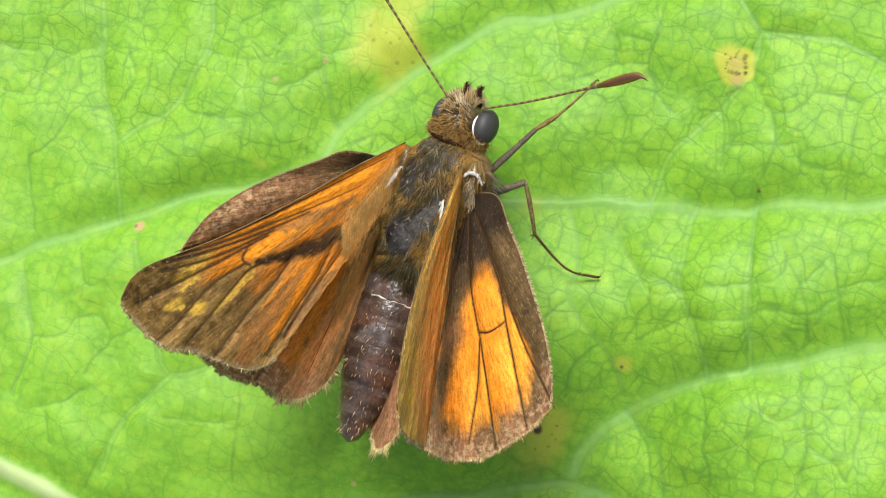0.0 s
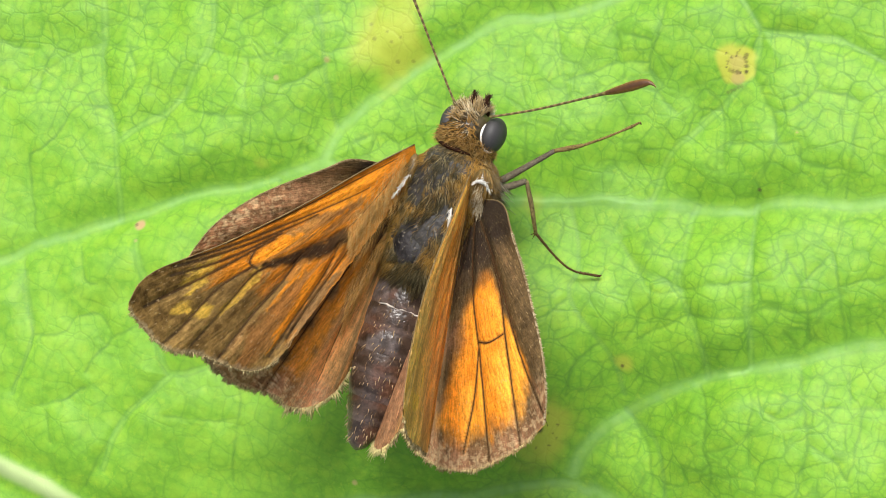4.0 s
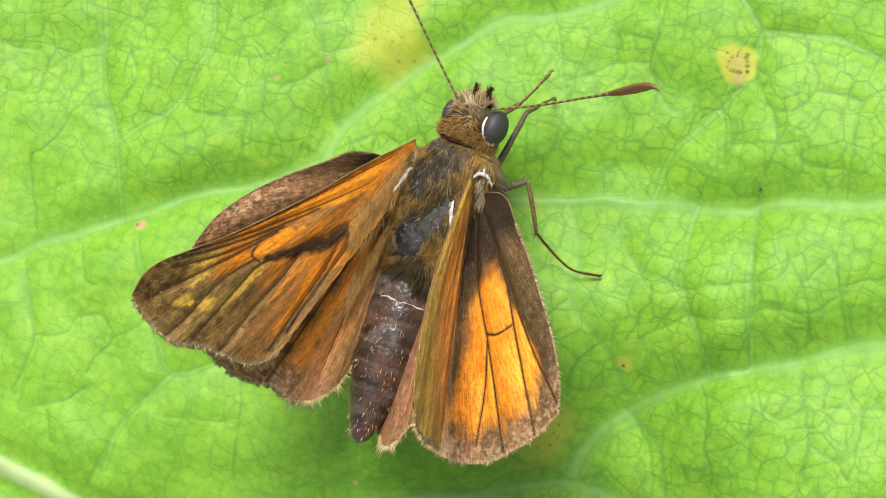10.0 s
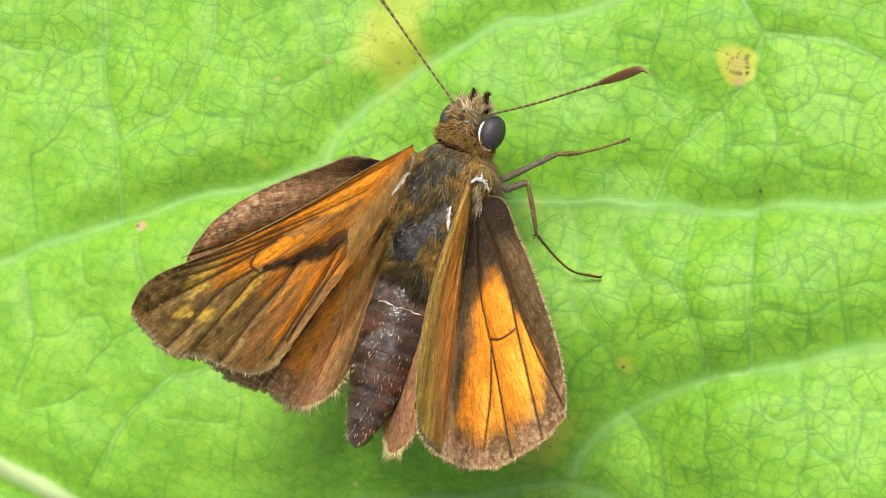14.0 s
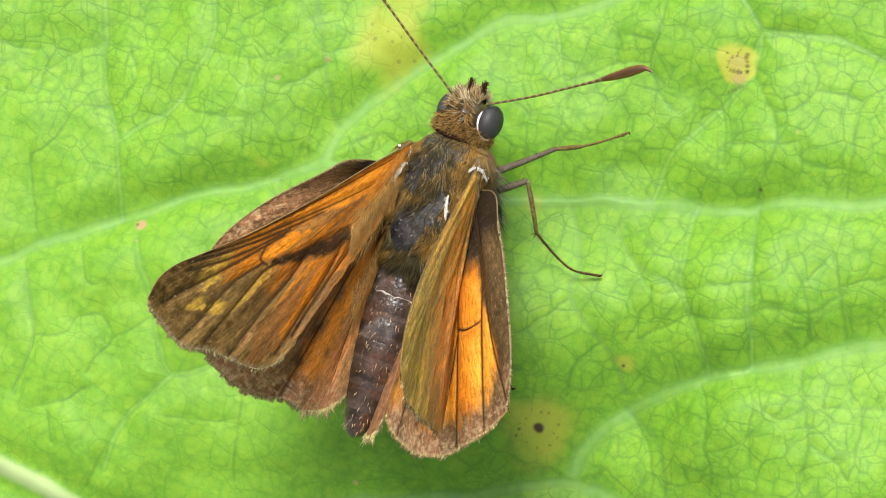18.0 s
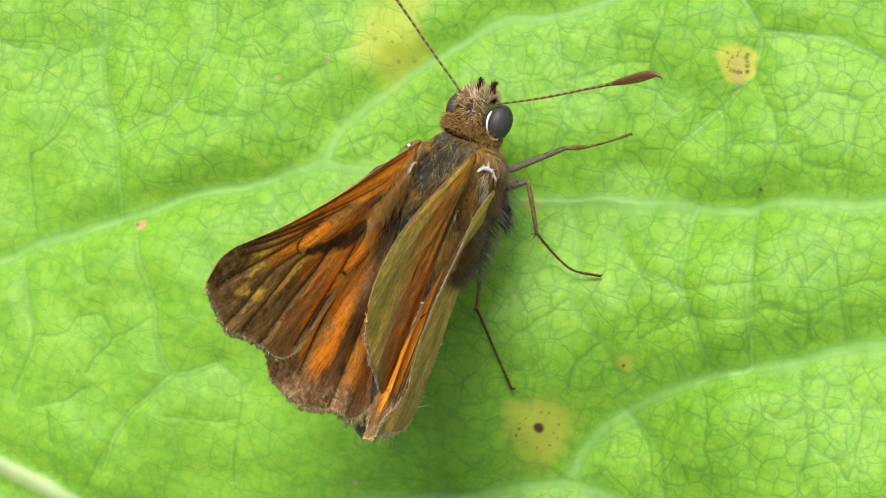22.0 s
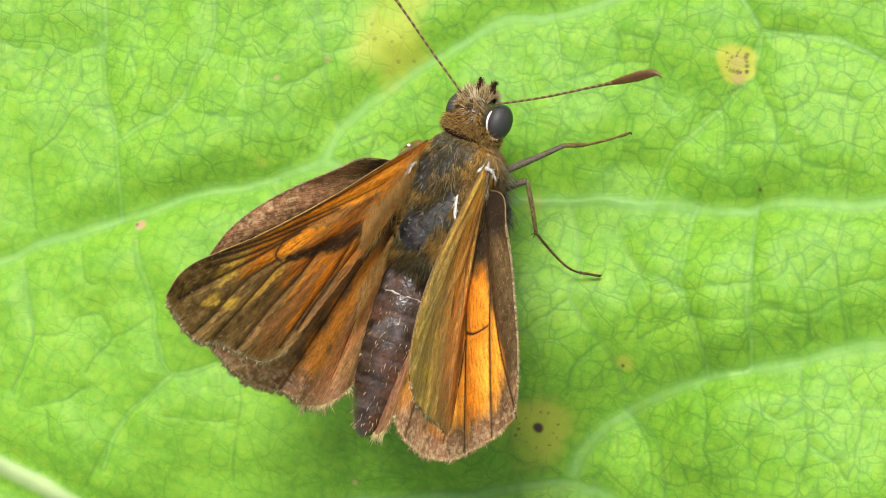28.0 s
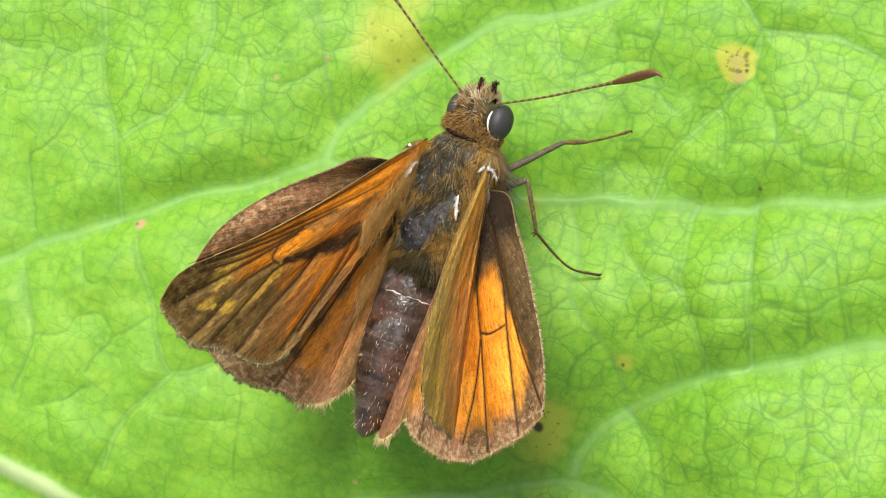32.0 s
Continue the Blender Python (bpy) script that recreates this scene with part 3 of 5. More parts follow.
HIND_TRAIL_R = [(0, -.9), (.5, -3.0), (1.6, -6.2), (2.6, -8.9), (3.3, -9.7), (4.4, -9.45), (5.5, -8.8), (6.1, -7.4), (6.5, -6.6), (7.2, -6.55), (7.8, -6.4), (8.4, -6.1), (9.5, -5.35), (10.2, -4.5), (10.75, -3.4), (11.15, -2.1), (11.1, -1.0)]
HIND_TRAIL = [(0, -.9), (.5, -3.0), (1.9, -5.8), (3.6, -7.6), (4.4, -8.05), (5.7, -8.2), (6.9, -7.65), (7.4, -7.05), (8.6, -6.35), (9.6, -5.7), (10.7, -4.2), (11.2, -2.5), (11.1, -1.0)]
ORANGE, BRIGHT, BROWN, BLACK = np.array([.70, .245, .020]), np.array([.94, .36, .026]), np.array([.185, .120, .052]), np.array([.025, .016, .010])
UMBER, RUST = np.array([.205, .130, .042]), np.array([.41, .19, .055])
YELLOW, OLIVE, GOLD, PINK = np.array([.56, .36, .055]), np.array([.64, .395, .125]), np.array([.90, .49, .095]), np.array([.40, .205, .105])


def ladder(costa, trail, nu, nv):
    """The flat grid of a wing between its leading edge and the rest of its outline."""
    a, b = spline(costa, nu), spline(trail, nu)
    v = np.linspace(0, 1, nv)
    P = a[:, None, :] * (1 - v[None, :, None]) + b[:, None, :] * v[None, :, None]
    return P[..., 0], P[..., 1]


def spot(x, y, cx, cy, rx, ry, turn=0.0):
    c, s = math.cos(turn), math.sin(turn)
    dx, dy = x - cx, y - cy
    return smooth(1.25, 0.75, np.hypot((dx * c + dy * s) / rx, (dy * c - dx * s) / ry))


FORE_VEINS = [[(1, .1), (6, .12), (10.4, .2)], [(2.8, -.45), (5.7, -.34), (8.1, -.16), (10.4, .02), (12.2, .3)], [(5.7, -.45), (7.8, -.38), (10.4, -.15), (12.8, .22)], [(7.6, -.48), (9.3, -.47), (11, -.37), (13.0, -.06)],
              [(8.0, -.55), (10.5, -.66), (14.4, -.75)], [(8.9, -.55), (9.4, -.95), (9.15, -1.32)], [(9.3, -1.16), (10.7, -1.27), (11.7, -1.56), (12.9, -2.1), (14, -2.4)], [(1.5, -.6), (4.5, -1.6), (6.7, -1.5), (8.9, -1.38), (10.05, -1.77), (11.6, -2.5), (12.7, -3.0)],
              [(6.9, -1.7), (8.1, -2.36), (9.4, -2.86), (10.8, -3.56), (11.7, -4.0)], [(4.9, -2.0), (5.9, -2.85), (6.7, -3.35), (8.06, -4.15), (9.3, -4.95)], [(1.5, -.8), (4.36, -2.4), (6, -3.25), (7.4, -4.0), (8.3, -4.6)]]
HIND_VEINS = [[(.8, .1), (4.5, .2), (8, -.25), (11.3, -.45)], [(3.2, .1), (4.9, .0), (6.35, -.45), (8.5, -1.08), (11.2, -1.95)], [(.8, -.2), (3.3, -1.14), (5.9, -1.72), (6.45, -1.86)], [(6.45, -1.86), (8.2, -2.5), (10.4, -3.45)],
              [(6.3, -1.84), (7.8, -2.95), (9.4, -4.4)], [(6.05, -1.76), (6.5, -1.3), (6.6, -.6)], [(.8, -.5), (3.4, -2.5), (7.9, -6.6)], [(.8, -.6), (3.0, -3.6), (5.2, -7.4)]]


def between(u, a, b, soft):
    """1 where u lies between a and b, with soft ends."""
    return smooth(a - soft, a + soft, u) * smooth(b + soft, b - soft, u)


def streak(x, y, p, q, width, soft=.5):
    """A long stroke from p to q, pointed at both ends."""
    d, t = seg_dist(x, y, p, q)
    w = width * np.sqrt(np.clip(4 * (t + .04) * (1.04 - t), .02, 1))
    return smooth(w * (1 + soft), w * (1 - soft), d)


def fore_upper(x, y):
    edge = line_dist(x, y, spline(FORE_TRAIL_L[5:], 40))
    n1, n2, n4 = fbm(x * 0.9, y * 2.2, 31), fbm(x * 0.5, y * 3.5, 37), fbm(x * 3.5, y * 3.5, 35)
    dv = np.minimum.reduce([line_dist(x, y, spline(v, 14)) for v in FORE_VEINS])
    r, a = np.hypot(x + 1, y - .3), np.arctan2(y - .3, x + 1)
    ray, fan = fbm(r * .35, a * 34, 39), fbm(r * .22, a * 15, 38)
    jx, jy = x + .25 * n1 + .40 * ray, y + .09 * n4 + .07 * ray
    # orange field, brightest along the cell and near the front edge
    c = mix3(ORANGE * .82, BRIGHT, np.clip(.34 + .45 * n2 + .35 * ray, 0, 1))
    c = mix3(c, BRIGHT, .7 * streak(jx, jy, (1.5, -.12), (7.2, -.08), .28) + 0 * x)
    c = mix3(c, BRIGHT * 1.05, .75 * streak(jx, jy, (5.2, -.95), (9.0, -1.0), .34))
    c = mix3(c, BROWN * 1.25, .62 * streak(jx, jy, (3.2, -.75), (7.4, -.62), .16))
    c = mix3(c, BROWN * 1.1, .5 * streak(jx, jy, (2.4, -1.25), (5.6, -1.2), .14))
    c = mix3(c, RUST * .9, .75 * smooth(.02, .42, ray + .25 * n2) * smooth(-.45, -.9, y) * smooth(2.5, 4.5, x))
    # brown outer half
    inner = np.where(y > -1.2, 11.0 + .5 * n1 - .5 * ray, 8.9 + .5 * n1 + 1.0 * ray)
    brown = np.maximum(smooth(-1.3, .9, x - inner), smooth(2.1, .6, edge + .4 * n1 + .5 * ray))
    c = mix3(c, UMBER * (1 + .35 * n4 + .35 * ray + .25 * fan)[..., None], np.clip(brown, 0, 1) * .97)
    # darker wedges between the hind veins, rusty near the corner
    c = mix3(c, UMBER * 1.1, .9 * streak(jx, jy, (8.5, -2.45), (11.6, -3.7), .34))
    c = mix3(c, UMBER * 1.3, .75 * streak(jx, jy, (9.0, -1.75), (11.4, -2.75), .16))
    c = mix3(c, RUST * (1 + .5 * ray)[..., None], .8 * streak(jx, jy, (6.8, -2.6), (10.9, -4.75), .52))
    c = mix3(c, BROWN * 1.2, .8 * streak(jx, jy, (5.6, -3.0), (8.7, -4.8), .15))
    c = mix3(c, BRIGHT * .85, .85 * streak(jx, jy, (5.4, -2.35), (9.4, -4.75), .20))
    c = mix3(c, np.array([.46, .26, .09]), .6 * streak(jx, jy, (9.6, -3.2), (11.5, -4.1), .13))
    c = mix3(c, BRIGHT * .78, .6 * streak(jx, jy, (6.8, -2.1), (8.7, -3.0), .22))
    # yellow spots and strokes
    for t, k in (((11.55, -.5, 1.05, .17, -.1), .85), ((12.0, -.82, .62, .16, -.25), .85), ((11.3, -.22, 1.1, .10, .05), .7), ((12.75, -1.46, .40, .19, -.3), .9), ((12.25, -1.92, .46, .22, -.35), .92), ((10.75, -2.08, 1.15, .19, -.45), .62), ((9.7, -1.55, .8, .17, -.35), .5)):
        c = mix3(c, YELLOW * (1 + .25 * n4)[..., None], np.clip(k + .35 * n4 + .3 * ray, 0, .95) * spot(jx, jy, *t))
    # black scent streak
    brand, t = seg_dist(x, y + .14 * np.sin((x - 4.4) * .75), (4.55, -1.85), (8.8, -1.36))
    c = mix3(c, BLACK, .96 * smooth(.48, .12, brand * (1 + .9 * smooth(.35, 1, t)) + .10 * fbm(x * 2.5, y * 2.5, 33) + .06 * ray))
    c = mix3(c, BLACK * 1.8, (.52 + .34 * smooth(6.5, 8, x)) * smooth(.095, .03, dv) * smooth(2.5, 6, x))
    c = mix3(c, np.array([.46, .26, .07]), .45 * smooth(5.5, 2.5, x) * smooth(-.9, -1.8, y))
    c = mix3(c, np.array([.50, .42, .25]), .35 * smooth(.22, .05, edge + .1 * n4) * smooth(7, 9, x))
    return 1.14 * mix3(c, ORANGE * .75, 0.35 * smooth(3.0, 0, x))


def fore_under(x, y):
    n1, n2 = fbm(x * 0.7, y * 2.5, 41), fbm(x * 0.5, y * 4, 43)
    dv = np.minimum.reduce([line_dist(x, y, spline(v, 10)) for v in FORE_VEINS])
    c = mix3(OLIVE, GOLD, np.clip(.10 + .5 * n2 + .8 * smooth(7.5, 3, x), 0, 1))
    c = mix3(c, BRIGHT * .85, 0.45 * spot(x, y, 5.0, -1.4, 3.6, .8, -.2))
    for s in ((11.6, -.7, .7, .2, -.1), (12.6, -1.8, .35, .2, -.3), (11.9, -2.3, .4, .22, -.3), (10.4, -2.2, .7, .22, -.28)):
        c = mix3(c, YELLOW * 1.3, 0.8 * spot(x, y, *s))
    c = mix3(c, BROWN, 0.8 * spot(x, y, 7.2, -2.2, .55, .3, -.3))
    c = mix3(c, BROWN * .8, 0.85 * smooth(4.5, 1.5, x) * smooth(-.5, -1.2, y))
    c = mix3(c, BROWN * 1.6, 0.12 * smooth(-2.6, -4.2, y + .2 * n1))
    a = np.arctan2(y - .3, x + 1)
    c = c * (1 + .15 * fbm(x * .7, y * 6, 45)[..., None] + .36 * fbm(np.hypot(x + 1, y) * .3, a * 30, 46)[..., None])
    c = mix3(c, BROWN * 1.8, .28 * smooth(.05, .40, fbm(np.hypot(x + 1, y) * .25, a * 14, 47)) * smooth(3, 6, x))
    return mix3(c, OLIVE * 1.5, 0.35 * smooth(.12, .05, dv))


def hind_upper(x, y, side):
    r, a = np.hypot(x, y), np.degrees(np.arctan2(y, x))
    n1, n5 = fbm(x * 0.8, y * 0.8, 51), fbm(x * 1.6, y * 1.6, 55)
    ray, fan = fbm(r * 0.35, a * 0.55, 57), fbm(r * 0.3, a * 0.22, 58)
    grit = .5 * fbm(x * 6, y * 6, 54)
    dv = np.minimum.reduce([line_dist(x, y, spline(v, 10)) for v in HIND_VEINS])
    rim = HIND_TRAIL if side < 0 else HIND_TRAIL_R[9:]
    edge = line_dist(x, y, spline(rim[(5 if side < 0 else 0):], 40))
    edge = np.minimum(edge, line_dist(x, y, spline((HIND_COSTA_L if side < 0 else HIND_COSTA)[5:], 30)) + .35)
    # brown ground, rosy and scaly towards the margin
    c = mix3(BROWN * .70, PINK * (.88 if side < 0 else .70), np.clip(.10 + .35 * n1 + .25 * ray + .75 * smooth(1.7, .3, edge) - .3 * smooth(-7, 2, a), 0, 1))
    if side < 0:
        c = mix3(c, PINK * .95, np.clip(.62 + .22 * ray + .45 * grit, 0, 1) * smooth(3, 7, x) * smooth(-1.5, .2, y))
    c = c * (1 + .22 * fbm(x * 2.2, y * 2.2, 53) + .32 * grit + .12 * ray)[..., None]
    # the glowing middle
    zone = smooth(-.7, .5, (y + 1.10 + 0.95 * (x - 3.87)) + .25 * n5) * smooth(-.02, -.36, y + .12 * n5 - .16 * smooth(5.5, 7.5, x) + .35 * smooth(8.6, 9.8, x)) * smooth(3.1, 4.3, r + .4 * n1)
    zone = zone * smooth(.75, 1.9, edge + .25 * n5 + .25 * ray - .3 * smooth(-1.6, -.6, y))
    warm = mix3(ORANGE * 1.2, np.array([1.0, .43, .045]), np.clip(.40 + .55 * fan + .35 * n5 + .45 * spot(x, y, 8.0, -.75, 1.3, .6, -.2) + .3 * spot(x, y, 8.2, -3.1, 1.1, .8, -.6) - .25 * smooth(-2.2, -4, y), 0, 1))
    c = mix3(c, warm, np.clip(zone, 0, 1))
    c = mix3(c, BRIGHT * .85, (.6 if side < 0 else .5) * between(a + 3 * n5, -46, -38, 2.0) * smooth(2, 4, r) * smooth(.5, 1.6, edge + .3 * n1))
    # hairy fold along the abdomen, in ochre and rusty bands
    fold = mix3(BROWN * 1.9, np.array([.80, .42, .15]), np.clip(.5 + 1.0 * fbm(r * .35, a * .5, 59) + .9 * np.sin(np.radians(a) * 44) * .5, 0, 1))
    fold = mix3(fold, np.array([.56, .28, .16]) if side < 0 else np.array([.36, .175, .095]), .7 * smooth(1.9, .5, edge) if side < 0 else .85 - .5 * spot(x, y, 6.2, -7.4, 1.6, .3, -.9))
    c = mix3(c, fold * (1 + (.3 if side < 0 else .75) * grit)[..., None], .95 * smooth(-45, -50, a) * smooth(2.0, 4.5, r))
    if side < 0:
        c = mix3(c, BROWN * 1.5, .7 * smooth(.0, .45, ray + .3 * n5) * smooth(-10, -22, a) * smooth(-42, -37, a))
    c = mix3(c, np.array([.030, .021, .016]), .92 * smooth(4.4, 2.4, r + .5 * n1))
    c = mix3(c, np.array([.60, .46, .24]), .45 * smooth(.16, .04, edge + .08 * grit))
    # loose pale scales scattered over the margin
    c = mix3(c, np.array([.66, .50, .28]), (.6 if side < 0 else .42) * smooth(.20, .42, fbm(x * 7, y * 7, 56) + .10 * smooth(.8, .2, edge)) * smooth(1.7, .4, edge))
    # the left wing's colour is lifted to make up for weaker light on it
    return (1.14 if side < 0 else 1.0) * mix3(c, BROWN * .40, .8 * smooth(.10, .035, dv + .02 * grit) * smooth(-50, -44, a))


def hind_under(x, y):
    r, a = np.hypot(x, y), np.degrees(np.arctan2(y, x))
    n2 = fbm(r * 0.5, a * 0.3, 61)
    dv = np.minimum.reduce([line_dist(x, y, spline(v, 10)) for v in HIND_VEINS])
    c = mix3(OLIVE * .8, OLIVE * 1.35, np.clip(.5 + .6 * n2, 0, 1))
    c = mix3(c, GOLD * 1.3, 0.8 * smooth(2, 8, a) + 0 * x)
    c = mix3(c, BRIGHT * .8, 0.85 * smooth(-47, -50, a) * smooth(-58, -54, a) * smooth(1.5, 4, r))
    return mix3(c, BROWN, 0.4 * smooth(.09, .04, dv))


def wing(name, side, fore, root, label):
    costa, trail = (FORE_COSTA, FORE_TRAIL) if fore else (HIND_COSTA, HIND_TRAIL)
    if side < 0:
        costa, trail = (FORE_COSTA_L, FORE_TRAIL_L) if fore else (HIND_COSTA_L, HIND_TRAIL)
    elif not fore:
        trail = HIND_TRAIL_R
    nu, nv = (230, 120) if fore else (180, 150)
    x, y = ladder(costa, trail, nu, nv)
    up, dn = (fore_upper(x, y), fore_under(x, y)) if fore else (hind_upper(x, y, side), hind_under(x, y))
    veins = FORE_VEINS if fore else HIND_VEINS
    dv = np.minimum.reduce([line_dist(x, y, spline(v, 10)) for v in veins])
    length = 14.0 if fore else 11.0
    v01 = np.linspace(0, 1, nv)[None, :] + 0 * x

    def relief(px, py, d):
        lift = (0.30 if fore else 0.55) * np.sin(np.clip(px / length, 0, 1) * math.pi) * 0.8
        pleat = ((0.035 if side < 0 else 0.02) if fore else 0.08) * np.cos(np.arctan2(py - .5, px + 1.5) * (34 if fore else 26))
        return lift + pleat * smooth(1, 4, px) - 0.06 * smooth(.3, 0, d)
    z = relief(x, y, dv)

    def fold(px, py, pz):
        """The inner part of a hindwing bends down along the abdomen."""
        if fore:
            return px, py, pz
        c, s = math.cos(math.radians(-43)), math.sin(math.radians(-43))
        d = np.maximum(0, -(py * c - px * s))
        d = d * d / (d + 1.0)
        k, drop = (0.0, .20) if side < 0 else (.02, .42)
        return px - d * s * k, py + d * c * k, pz - d * drop
    x, y, z = fold(x, y, z)
    thick = 0.05
    jag = 0.05 * fbm(x * 4, y * 4, 71)
    V = np.concatenate([np.stack([side * (x + jag * (v01 > .98)), y + jag * (v01 > .98), z], -1).reshape(-1, 3),
                        np.stack([side * (x + jag * (v01 > .98)), y + jag * (v01 > .98), z - thick], -1).reshape(-1, 3)])
    T = np.concatenate([up.reshape(-1, 3), dn.reshape(-1, 3)])
    i, j = np.meshgrid(np.arange(nu - 1), np.arange(nv - 1), indexing="ij")
    a = (i * nv + j).ravel()
    q = np.stack([a, a + 1, a + nv + 1, a + nv], 1)
    top, bot = q[:, ::-1], q + nu * nv
    n = nu * nv
    rim = [k for k in range(0, n, nv)], [k + nv - 1 for k in range(0, n, nv)]
    walls = []
    for r, flip in ((rim[0], False), (rim[1], True)):
        w = np.array([(r[k], r[k + 1], r[k + 1] + n, r[k] + n) for k in range(nu - 1)])
        walls.append(w[:, ::-1] if flip else w)
    F = np.concatenate([top, bot] + walls)
    if side > 0:
        F = F[:, ::-1]
    rr, aa = np.hypot(x + 1.0, y - .3).ravel(), (np.arctan2(y - .3, x + 1.0) * 9).ravel()
    ob = part(name, V, F, M_WING, root, label, tint=T, floats={"along": np.tile(rr, 2), "across": np.tile(aa, 2)})
    # raised veins
    for pts in veins:
        c = spline(pts, 22)
        d = np.zeros(len(c))
        zc = relief(c[:, 0], c[:, 1], d)
        c[:, 0], c[:, 1], zc = fold(c[:, 0], c[:, 1], zc)
        vv, ff = tube(np.stack([side * c[:, 0], c[:, 1], zc + (-0.012 if fore else 0.0)], 1), [.022, .026, .024, .010] if fore else [.02, .028, .024, .010], 5)
        part("wing_vein", vv, ff, M_RIB if fore else M_VEIN, ob)
    # pale rim along the leading edge
    c = spline(costa, 40)
    zc = relief(c[:, 0], c[:, 1], 1 + 0 * c[:, 0]) - .02
    vv, ff = tube(np.stack([side * c[:, 0], c[:, 1] + .01, zc], 1), [.03, .032, .028, .022, .015], 6)
    part("wing_edge", vv, ff, M_FUR, ob, "pale ochre leading edge", tint=np.tile(np.array([.20, .14, .065]), (len(vv), 1)))
    # fringe along the outer edge
    rng = np.random.default_rng(7 if fore else 8)
    e = spline(trail[(2 if not fore else 5 if side < 0 else 4):], 60)
    s = rng.uniform(0, 59, (900 if side < 0 else 260) if fore else 1500)
    k = np.minimum(s.astype(int), 58)
    p = e[k] + (e[k + 1] - e[k]) * (s - k)[:, None]
    t = e[k + 1] - e[k]
    out = np.stack([-t[:, 1], t[:, 0]], 1)
    out *= np.sign((out * (p - np.array([5, -2]))).sum(1))[:, None]
    out /= np.linalg.norm(out, axis=1)[:, None]
    frac = s / 59
    zc = relief(p[:, 0], p[:, 1], 1 + 0 * s)
    p[:, 0], p[:, 1], zc = fold(p[:, 0], p[:, 1], zc)
    roots = np.stack([side * (p[:, 0] - .05 * out[:, 0]), p[:, 1] - .05 * out[:, 1], zc - .02 + rng.normal(0, .02, len(s))], 1)
    ways = np.stack([side * out[:, 0], out[:, 1], 0 * s], 1) + rng.normal(0, .22, (len(s), 3))
    if fore:
        L = rng.uniform(.08, .19, len(s))
        tt = mix3(np.array([.28, .20, .08]), np.array([.66, .54, .28]), np.clip(.35 + rng.normal(0, .35, len(s)) + .4 * smooth(.25, 0, frac), 0, 1))
    else:
        L = rng.uniform(.08, .22, len(s)) * (1 + 1.5 * smooth(.50, .36, frac) * smooth(.08, .18, frac))
        tt = mix3(BROWN * 1.6, np.array([.84, .72, .34]), np.clip(.30 + rng.normal(0, .3, len(s)) + .75 * smooth(.5, .34, frac), 0, 1))
    L = L * (.65 + .75 * smooth(-.2, .35, fbm(frac * 70, 0 * frac, 73)))
    hv, hf, ht = hairs(roots, ways, L, .026, tt, (0, 0, 0))
    tagged(part("fringe", hv, hf, M_FUR, ob, "pale yellowish hair fringe", tint=ht), kind="stuff")
    if not fore:
        # pale hairs along the front edge
        e = spline(costa[2:], 60)
        s = rng.uniform(0, 59, 420)
        k = np.minimum(s.astype(int), 58)
        p = e[k] + (e[k + 1] - e[k]) * (s - k)[:, None]
        roots = np.stack([side * p[:, 0], p[:, 1] - .03, relief(p[:, 0], p[:, 1], 1 + 0 * s)], 1)
        ways = np.stack([side * (.7 + .5 * s / 59), .8 + 0 * s, 0 * s], 1) + rng.normal(0, .25, (420, 3))
        tt = mix3(np.array([.30, .20, .10]), np.array([.80, .70, .46]) if side > 0 else np.array([.42, .30, .16]), rng.uniform(0, 1, 420))
        hv, hf, ht = hairs(roots, ways, rng.uniform(.06, .17, 420) * (1.3 if side > 0 else .8), .018, tt, (0, 0, 0))
        tagged(part("edge_hair", hv, hf, M_FUR, ob, "short cream hairs along the front edge", tint=ht), kind="stuff")
    # long soft hairs near the root
    m = 1800 if fore else 1200
    u = rng.uniform(0.02, .85, m)
    if fore:
        base = np.stack([0.5 + 4.6 * u, -.5 - (1.9 if side < 0 else 2.4) * u + rng.normal(0, .38, m)], 1)
    else:
        base = np.stack([0.6 + 3.9 * u, -1.0 - 5.4 * u + rng.uniform(0, 2.4, m) * u], 1)
    zc = relief(base[:, 0], base[:, 1], 1 + 0 * u)
    base[:, 0], base[:, 1], zc = fold(base[:, 0], base[:, 1], zc)
    roots = np.stack([side * base[:, 0], base[:, 1], zc], 1)
    ways = np.stack([side * (.65 + 0 * u), -.75 + 0 * u, .22 + 0 * u], 1) + rng.normal(0, .16, (m, 3))
    tt = mix3(np.array([.62, .32, .06]), np.array([.80, .54, .20]), rng.uniform(0, 1, m))
    hv, hf, ht = hairs(roots, ways, rng.uniform(.25, .8, m), .006, tt, (0, 0, -.2))
    tagged(part("root_hair", hv, hf, M_FUR, ob, "soft ochre hair", tint=ht), kind="stuff")
    return ob


def thorax_point(a, w, grow=1.0):
    """A point of the thorax: angle a round its long axis (90 degrees is up), w from -1 behind to 1 in front."""
    rr = np.sqrt(np.maximum(0, 1 - np.abs(w) ** 4)) * (1 - .03 * w)
    return np.stack([.14 + 1.84 * grow * rr * np.cos(a), -.5 + 3.0 * w, -.05 + 1.58 * grow * rr * np.sin(a)], -1)


